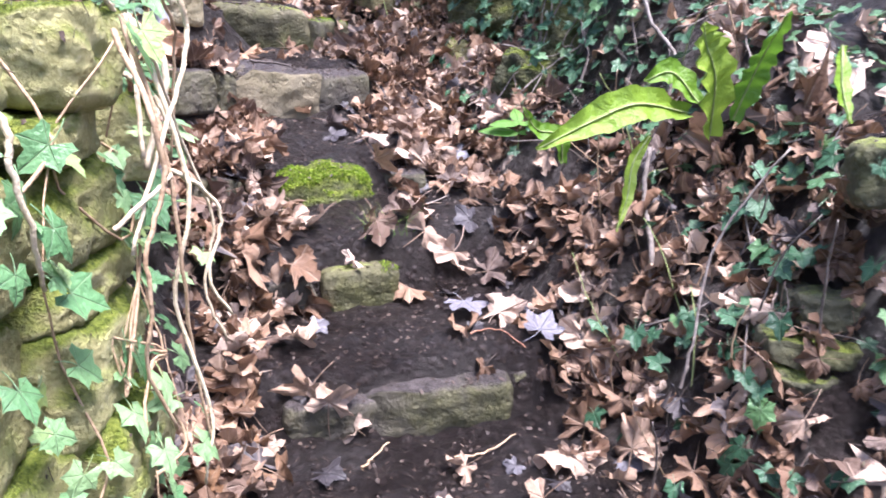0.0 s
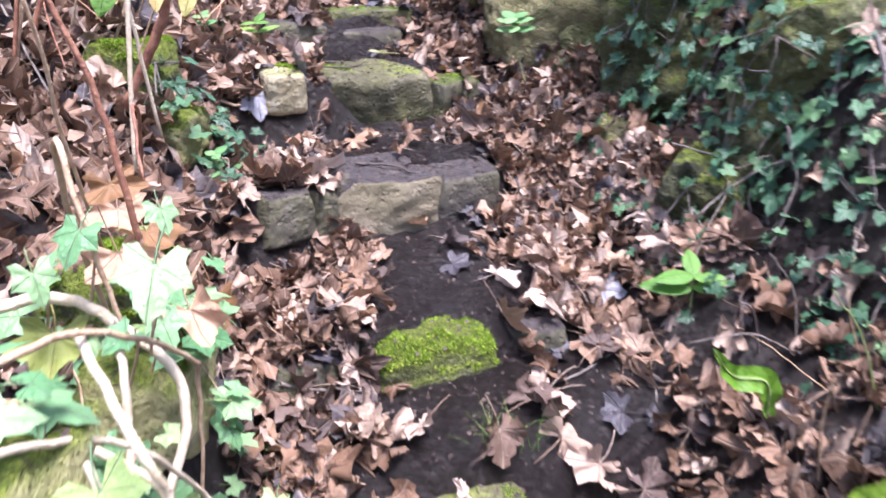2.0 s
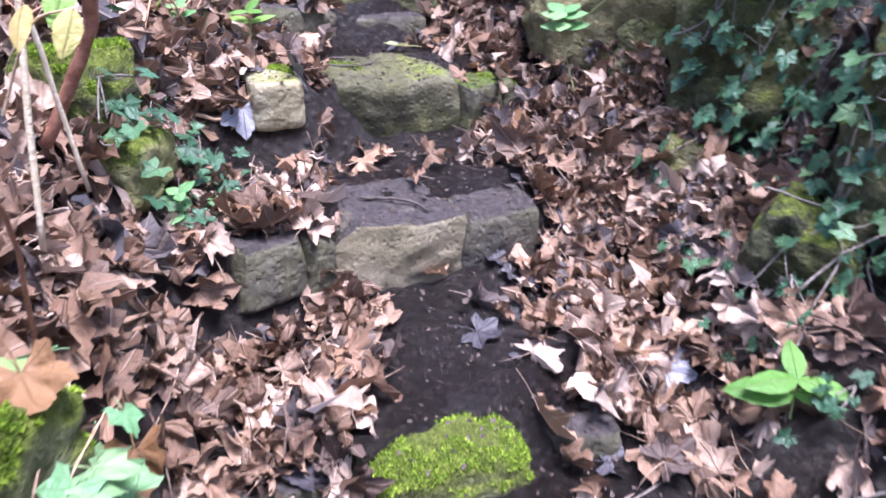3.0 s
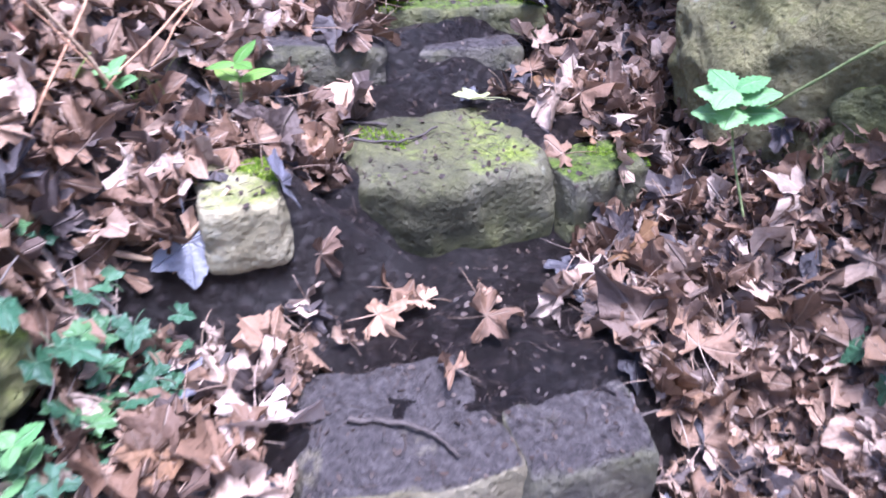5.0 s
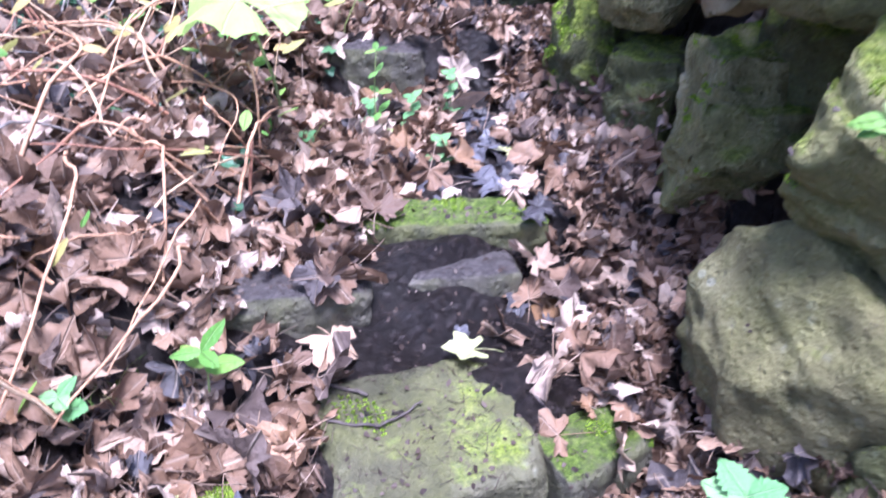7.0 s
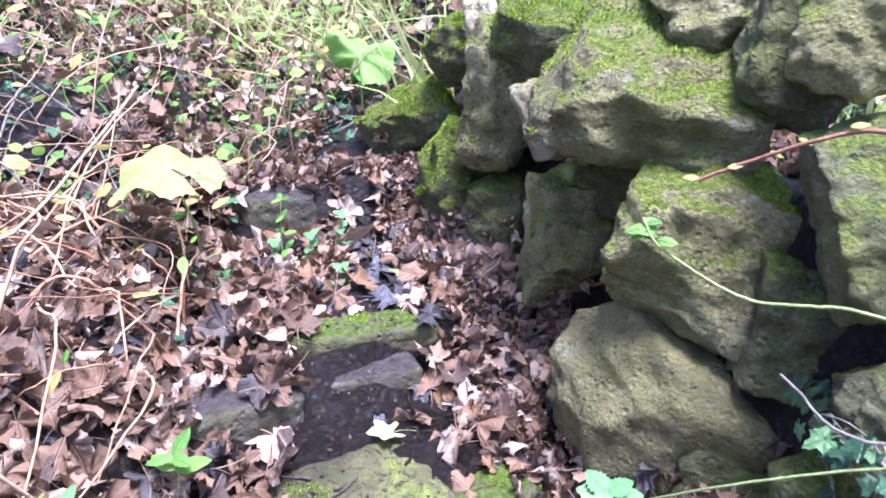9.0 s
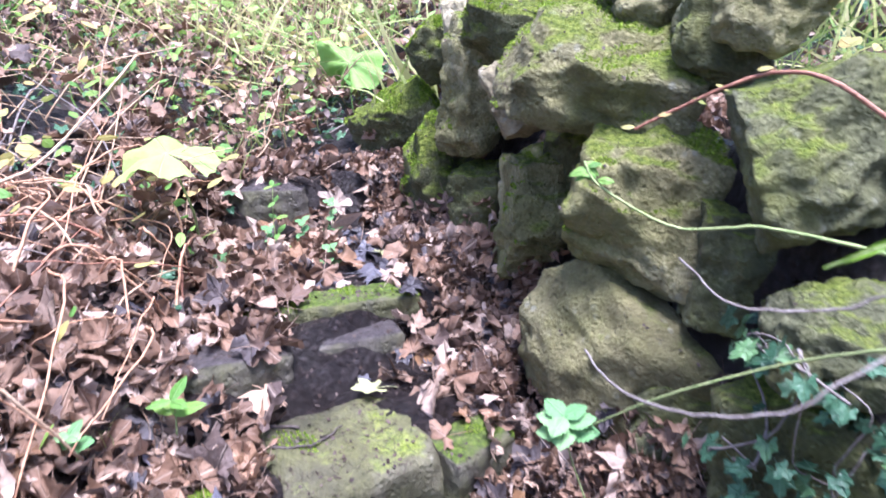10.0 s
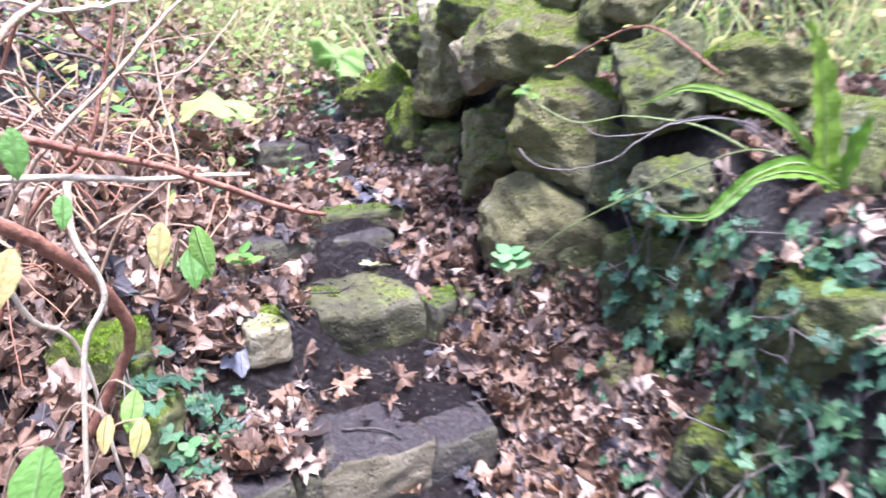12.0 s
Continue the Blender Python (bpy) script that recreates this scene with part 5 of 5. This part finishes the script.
# near canes of the tangle, arching up from the bank
for points, r, mat in (
    ([(-0.84, 1.58, 2.12), (-0.80, 1.67, 2.13), (-0.75, 1.77, 2.15), (-0.70, 1.85, 2.18)], 0.005, STEM_BLEACHED),
    ([(-0.85, 1.70, 1.95), (-0.82, 1.79, 2.02), (-0.77, 1.88, 2.12), (-0.74, 1.95, 2.18)], 0.005, STEM_PALE),
    ([(-0.91, 1.84, 1.91), (-0.87, 1.87, 2.05), (-0.84, 1.88, 2.17), (-0.83, 1.89, 2.26)], 0.0055, STEM_RED),
    ([(-0.93, 1.88, 1.88), (-0.90, 1.92, 2.01), (-0.86, 1.94, 2.14), (-0.84, 1.94, 2.26)], 0.004, STEM_PALE),
    ([(-0.81, 1.96, 1.86), (-0.85, 2.01, 1.98), (-0.88, 2.04, 2.12), (-0.88, 2.03, 2.26)], 0.0035, STEM_PALE),
    ([(-0.84, 1.58, 2.04), (-0.85, 1.70, 1.98), (-0.87, 1.81, 1.92)], 0.004, STEM_PALE), ([(-0.89, 1.66, 2.09), (-0.89, 1.79, 2.08), (-0.89, 1.92, 2.06)], 0.004, STEM_GREY),
    ([(-0.84, 1.69, 2.17), (-0.87, 1.81, 2.11), (-0.89, 1.92, 2.07), (-0.89, 2.04, 1.93)], 0.004, STEM_RED), ([(-0.91, 1.65, 1.94), (-0.90, 1.72, 1.98), (-0.88, 1.81, 2.04)], 0.003, STEM_PALE),
    ([(-0.95, 2.00, 2.04), (-0.88, 2.16, 2.05), (-0.86, 2.39, 2.19)], 0.003, STEM_PALE), ([(-0.74, 1.47, 2.06), (-0.73, 1.54, 2.12), (-0.72, 1.60, 2.16)], 0.006, STEM_PALE),
):
    foot, _ = drop_on(points[0][0] - 0.22, points[0][1] - 0.06)
    stem_thing("bramble_cane", "dry bramble cane arching from the bank", "stem", [foot - Vector((0, 0, 0.03)), foot.lerp(Vector(points[0]), 0.6) + Vector((-0.03, 0, 0.02))] + points, r, mat, 0.6, 7, "bramble canes", 0.002, 4)

# dry leaves and stems caught on the wall's top
for p, size, mat, face in (((-0.52, 1.12, 1.38), 0.05, TAN_LEAF, (0.5, -0.8, 0.4)), ((-0.53, 1.14, 1.45), 0.042, ORANGE_LEAF, (0.7, -0.5, 0.4)), ((-0.47, 1.16, 1.30), 0.055, TAN_LEAF, (0.3, -0.8, 0.6)),
                           ((-0.58, 1.22, 1.40), 0.05, TAN_LEAF, (0.6, -0.6, 0.6)), ((-0.62, 1.32, 1.34), 0.06, ORANGE_LEAF, (0.4, -0.5, 0.8)), ((-0.56, 1.38, 1.22), 0.055, ORANGE_LEAF, (0.6, -0.7, 0.4)), ((-0.52, 1.02, 1.33), 0.05, YELLOW, (0.5, -0.6, 0.6))):
    v = rolled(curled(SYCAMORE, rng, 0.1, 0.25, 0.15), rng.uniform(0, 3), 1.0)
    v, f, a = with_stalk(v, SYCAMORE[1], SYCAMORE[2], rng, 0.9)
    ob = new("dry_leaf", mesh_of("dry_leaf", v, f, mat, a))
    ob.matrix_basis = aimed(p, face, (rng.uniform(-0.6, 0.6), -0.2, -1), size)
    tagged(ob, "dry sycamore leaf caught in the stems on the wall", "leaf", "caught leaves")
for points, r, mat in (
    ([(-0.52, 1.18, 1.20), (-0.49, 1.12, 1.40), (-0.50, 1.10, 1.55), (-0.54, 1.06, 1.72)], 0.0045, STEM_RED), ([(-0.60, 1.20, 1.22), (-0.55, 1.10, 1.42), (-0.50, 1.04, 1.50), (-0.47, 1.02, 1.42), (-0.45, 1.03, 1.30)], 0.004, STEM_PALE),
    ([(-0.66, 1.30, 1.25), (-0.60, 1.18, 1.45), (-0.57, 1.12, 1.62), (-0.60, 1.10, 1.75)], 0.003, STEM_PALE), ([(-0.70, 1.42, 1.25), (-0.62, 1.35, 1.45), (-0.58, 1.28, 1.50), (-0.54, 1.22, 1.42)], 0.003, STEM_RED),
):
    stem_thing("dry_cane", "dry stem rising from the wall's top", "stem", points, r, mat, 0.6, 7, "dry stems", 0.0015)

# a thick pale ivy stem looping over the wall's corner, and finer ones beside it
for points, r in (
    ([(-0.62, 0.93, 1.33), (-0.542, 0.98, 1.357), (-0.501, 1.016, 1.353), (-0.453, 1.034, 1.312), (-0.414, 1.039, 1.269), (-0.397, 1.018, 1.219), (-0.400, 0.98, 1.173), (-0.41, 0.95, 1.10)], 0.0062),
    ([(-0.58, 0.89, 1.33), (-0.505, 0.92, 1.295), (-0.452, 0.939, 1.249), (-0.395, 0.952, 1.207), (-0.37, 0.955, 1.15)], 0.0048),
    ([(-0.45, 1.01, 1.33), (-0.434, 0.99, 1.305), (-0.42, 0.966, 1.25), (-0.407, 0.937, 1.199), (-0.40, 0.92, 1.12)], 0.0045),
):
    stem_thing("vine", "thick pale ivy stem looping over the wall", "stem", points, r, STEM_BLEACHED, 0.75, 9, "vines", 0.001)
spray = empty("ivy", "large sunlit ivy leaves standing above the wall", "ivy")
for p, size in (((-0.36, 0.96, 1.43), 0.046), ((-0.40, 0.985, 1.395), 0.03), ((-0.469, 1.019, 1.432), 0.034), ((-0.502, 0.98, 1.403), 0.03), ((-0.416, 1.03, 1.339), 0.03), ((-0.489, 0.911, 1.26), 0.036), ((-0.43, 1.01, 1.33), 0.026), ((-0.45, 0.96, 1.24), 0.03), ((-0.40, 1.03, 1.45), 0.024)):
    child("leaf", rng.choice(LEAF_MESHES["ivy_sunlit"]), spray, aimed(p, (0.5 + rng.gauss(0, 0.2), -0.6, 0.55 + rng.gauss(0, 0.2)), (rng.uniform(-0.5, 0.9), -0.2, -0.7), size))
    foot = Vector(p) + Vector((rng.uniform(-0.06, -0.02), rng.uniform(0.0, 0.06), -0.10))
    child("stem", mesh_of("stem", *tube(curve_through([foot, (foot + Vector(p)) / 2 + Vector((0.012, 0, 0.02)), p], 4), 0.0016, 0.7, 5), STEM_PALE), spray)

# a leafy bramble spray over the near bank
spray = empty("bramble_spray", "yellow-green bramble leaves hanging over the near bank", "bramble")
for p, size, kind in (((-0.536, 1.231, 1.882), 0.06, 'oval_yellow'), ((-0.49, 1.392, 1.873), 0.05, 'oval_yellow'), ((-0.47, 1.426, 1.862), 0.06, 'oval'), ((-0.48, 1.426, 1.836), 0.05, 'oval'), ((-0.532, 1.225, 1.691), 0.09, 'oval'), ((-0.557, 1.402, 1.668), 0.05, 'oval'), ((-0.579, 1.375, 1.647), 0.045, 'oval_yellow'), ((-0.535, 1.379, 1.644), 0.045, 'oval_yellow'), ((-0.565, 1.287, 1.985), 0.05, 'oval'), ((-0.472, 1.432, 1.841), 0.045, 'oval'), ((-0.598, 1.382, 1.906), 0.04, 'oval')):
    child("leaf", LEAF_MESHES[kind][0], spray, aimed(p, (0.5 + rng.gauss(0, 0.2), -0.7, 0.5 + rng.gauss(0, 0.2)), (rng.uniform(-0.4, 0.4), -0.1, -1), size))
    foot = Vector(p) + Vector((rng.uniform(-0.12, -0.05), rng.uniform(-0.02, 0.06), rng.uniform(-0.1, -0.03)))
    child("stem", mesh_of("stem", *tube(curve_through([foot, (foot + Vector(p)) / 2 + Vector((0, 0, 0.03)), p], 4), 0.0015, 0.7, 5), STEM_PALE), spray)

# dead leaves, rootlets and stalks clinging to the shaded bank under the fern
clinging = []
while len(clinging) < 230:
    p = Vector((rng.uniform(0.28, 0.72), rng.uniform(0.85, 1.7), rng.uniform(0.6, 1.2)))
    way = Vector(E_WAY).normalized()
    hit = TREE.ray_cast(p - way * 0.5, way, 0.9)
    if hit[0] is not None:
        n = (hit[1] + Vector((rng.gauss(0, 0.35), rng.gauss(0, 0.35), rng.gauss(0, 0.35)))).normalized()
        clinging.append((aimed(hit[0] + hit[1] * 0.012, n, (rng.gauss(0, 0.6), rng.gauss(0, 0.6), -1), rng.uniform(0.022, 0.055)), rng.randrange(len(DRY))))
tagged(new("bank_litter", scatter("bank_litter", DRY, clinging, LITTER)), "dead brown leaves clinging to the shaded bank", "leaf litter", kind="stuff")
for k in range(26):
    x, y = rng.uniform(0.3, 0.62), rng.uniform(0.95, 1.75)
    p, _ = drop_on(x, y)
    tip = p + Vector((rng.gauss(-0.05, 0.08), rng.gauss(-0.04, 0.06), rng.uniform(0.05, 0.26)))
    stem_thing("dry_cane", "thin dead stalk on the shaded bank", "stem", [p - Vector((0, 0, 0.02)), p.lerp(tip, 0.5) + Vector((rng.gauss(0, 0.02), 0, 0.02)), tip], rng.uniform(0.0012, 0.0024), rng.choice((STEM_GREY, STEM_PALE, STEM_GREEN)), 0.5, 5, "dry stems", 0.001)

# undergrowth on the far bank: leaves, grass and dry stalks
def undergrowth(name, label, count, area, templates, size, material, rise, east=False):
    places = []
    guard = 0
    while len(places) < count and guard < count * 5:
        guard += 1
        x, y = rng.uniform(area[0], area[1]), rng.uniform(area[2], area[3])
        edge = np.interp(y, [1.8, 2.5, 3.0, 3.5, 4.0, 5.0, 6.0, 12.0], [-1.0, -1.2, -1.3, -1.42, -1.2, -1.2, -1.0, -0.5])
        if not east and x > edge + rng.uniform(-0.1, 0.1):
            continue
        p, _ = drop_on(x, y, 12)
        if p is None or noise.noise(Vector((x * 2.2, y * 2.2, 3.0))) < rng.uniform(-0.5, 0.25):
            continue
        h = rng.uniform(*rise)
        face = Vector((rng.gauss(0, 0.5), rng.gauss(0, 0.5) - 0.25, 1))
        places.append((aimed(p + Vector((0, 0, h)), face, Vector((rng.gauss(0, 1), rng.gauss(0, 1), rng.gauss(0, 0.4))), rng.uniform(*size)), rng.randrange(len(templates))))
    tagged(new(name, scatter(name, templates, places, material)), label, "undergrowth", kind="stuff")


TEMPL_OVAL = [blade_leaf(0.3, 0.03, 5), blade_leaf(0.46, 0.1, 6)]
TEMPL_IVY = [coarse((curled(IVY_LEAF, rng, -0.2, 0.2, 0.1), None, IVY_LEAF[2])) for _ in range(3)]
BLADES = []
for _ in range(5):
    bend = rng.uniform(0.2, 0.9)
    v = [((s * 0.02) * (1 - t * 0.9), bend * t * t, t * (1 - 0.25 * bend)) for t in (0, 0.35, 0.7, 1.0) for s in (-1, 1)]
    BLADES.append((np.array(v), [(0, 1, 3, 2), (2, 3, 5, 4), (4, 5, 7, 6)], np.zeros(8)))
undergrowth("undergrowth", "low green herbs and nettles over the bank", 3200, (-4.2, -0.9, 2.9, 8.5), TEMPL_OVAL, (0.025, 0.06), GREEN, (0.01, 0.16))
undergrowth("undergrowth", "dark creeping ivy leaves over the bank", 2600, (-3.6, -1.0, 2.8, 7.5), TEMPL_IVY, (0.016, 0.03), IVY, (0.005, 0.06))
undergrowth("undergrowth", "yellowing leaves in the tangled bank", 800, (-3.8, -1.1, 2.6, 7.5), TEMPL_OVAL, (0.03, 0.065), YELLOW, (0.04, 0.3))
undergrowth("grass", "bleached and green grass on the bank", 5200, (-4.5, -1.0, 3.3, 9.0), BLADES, (0.08, 0.24), GRASS, (-0.01, 0.0))
undergrowth("dry_leaves", "dry tan leaves caught in the undergrowth", 4200, (-4.2, -1.0, 2.9, 8.0), FAR_DRY, (0.025, 0.05), LITTER, (0.01, 0.15))
EAST = (-0.1, 2.2, 3.3, 7.0)
undergrowth("grass", "pale grass behind the boulder wall", 2600, EAST, BLADES, (0.1, 0.26), GRASS, (-0.01, 0.0), True)
undergrowth("undergrowth", "yellowing leaves behind the boulder wall", 700, EAST, TEMPL_OVAL, (0.03, 0.06), YELLOW, (0.02, 0.3), True)
undergrowth("undergrowth", "ivy leaves on the bank behind the wall", 900, (0.3, 1.8, 1.3, 4.5), TEMPL_IVY, (0.018, 0.034), IVY, (0.005, 0.05), True)
undergrowth("grass", "tall grass coloured sun-bright at the top of the slope", 3600, (-3.4, -0.6, 4.3, 10.0), BLADES, (0.2, 0.5), SUNLIT_GRASS, (-0.01, 0.0))
undergrowth("grass", "tall grass coloured sun-bright behind the boulder wall", 4200, (-1.0, 2.4, 3.7, 9.0), BLADES, (0.2, 0.5), SUNLIT_GRASS, (-0.01, 0.0), True)
undergrowth("undergrowth", "bright herbs at the top of the slope", 2200, (-3.4, 0.6, 4.2, 9.0), TEMPL_OVAL, (0.03, 0.07), BUTTERBUR, (0.05, 0.35), True)
stalks = []
for k in range(900):
    y = rng.uniform(2.8, 7.5)
    x = rng.uniform(-4.0, -1.35 + 0.08 * (y - 3))
    p, _ = drop_on(x, y, 12)
    d = Vector((rng.gauss(0, 0.5), rng.gauss(0, 0.5), rng.uniform(0.3, 1.0))).normalized() * rng.uniform(0.2, 0.6)
    stalks.append(tube(curve_through([p, p + d * 0.5, p + d + Vector((rng.gauss(0, 0.1), rng.gauss(0, 0.1), -0.08))], 3, 0.002, rng), rng.uniform(0.0015, 0.0035), 0.5, 4))
tagged(new("dry_stalks", mesh_of("dry_stalks", *joined(stalks), STEM_PALE)), "dry straw-coloured stalks in the undergrowth", "undergrowth", kind="stuff")

# yellow bramble leaves on the canes
for k in range(46):
    p, _ = drop_on(rng.uniform(-1.7, -1.0), rng.uniform(2.0, 3.2))
    ob = new("bramble_leaf", LEAF_MESHES["oval_yellow" if k % 3 else "oval"][0])
    ob.matrix_basis = aimed(p + Vector((0, 0, rng.uniform(0.05, 0.3))), (rng.gauss(0, 0.5), -0.5 + rng.gauss(0, 0.4), 0.8), (rng.gauss(0, 1), rng.gauss(0, 1), -0.3), rng.uniform(0.03, 0.055))
    tagged(ob, "yellowing bramble leaf in the cane tangle", "leaf", "bramble leaves")

# grass tufts on the small step
for x, y, count in ((-0.16, 1.55, 26), (-0.10, 1.58, 14), (-1.02, 2.33, 18)):
    p, _ = drop_on(x, y)
    places = [(Matrix.Translation(p + Vector((rng.gauss(0, 0.02), rng.gauss(0, 0.02), -0.004))) @ pose(0, 0, 0, rng.gauss(0, 14), rng.gauss(0, 14), rng.uniform(0, 360)) @ Matrix.Diagonal((0.05, 0.07, rng.uniform(0.05, 0.10), 1)), rng.randrange(5)) for _ in range(count)]
    tagged(new("grass_tuft", scatter("grass_tuft", BLADES, places, GRASS)), "small tuft of thin grass on a step", "grass")
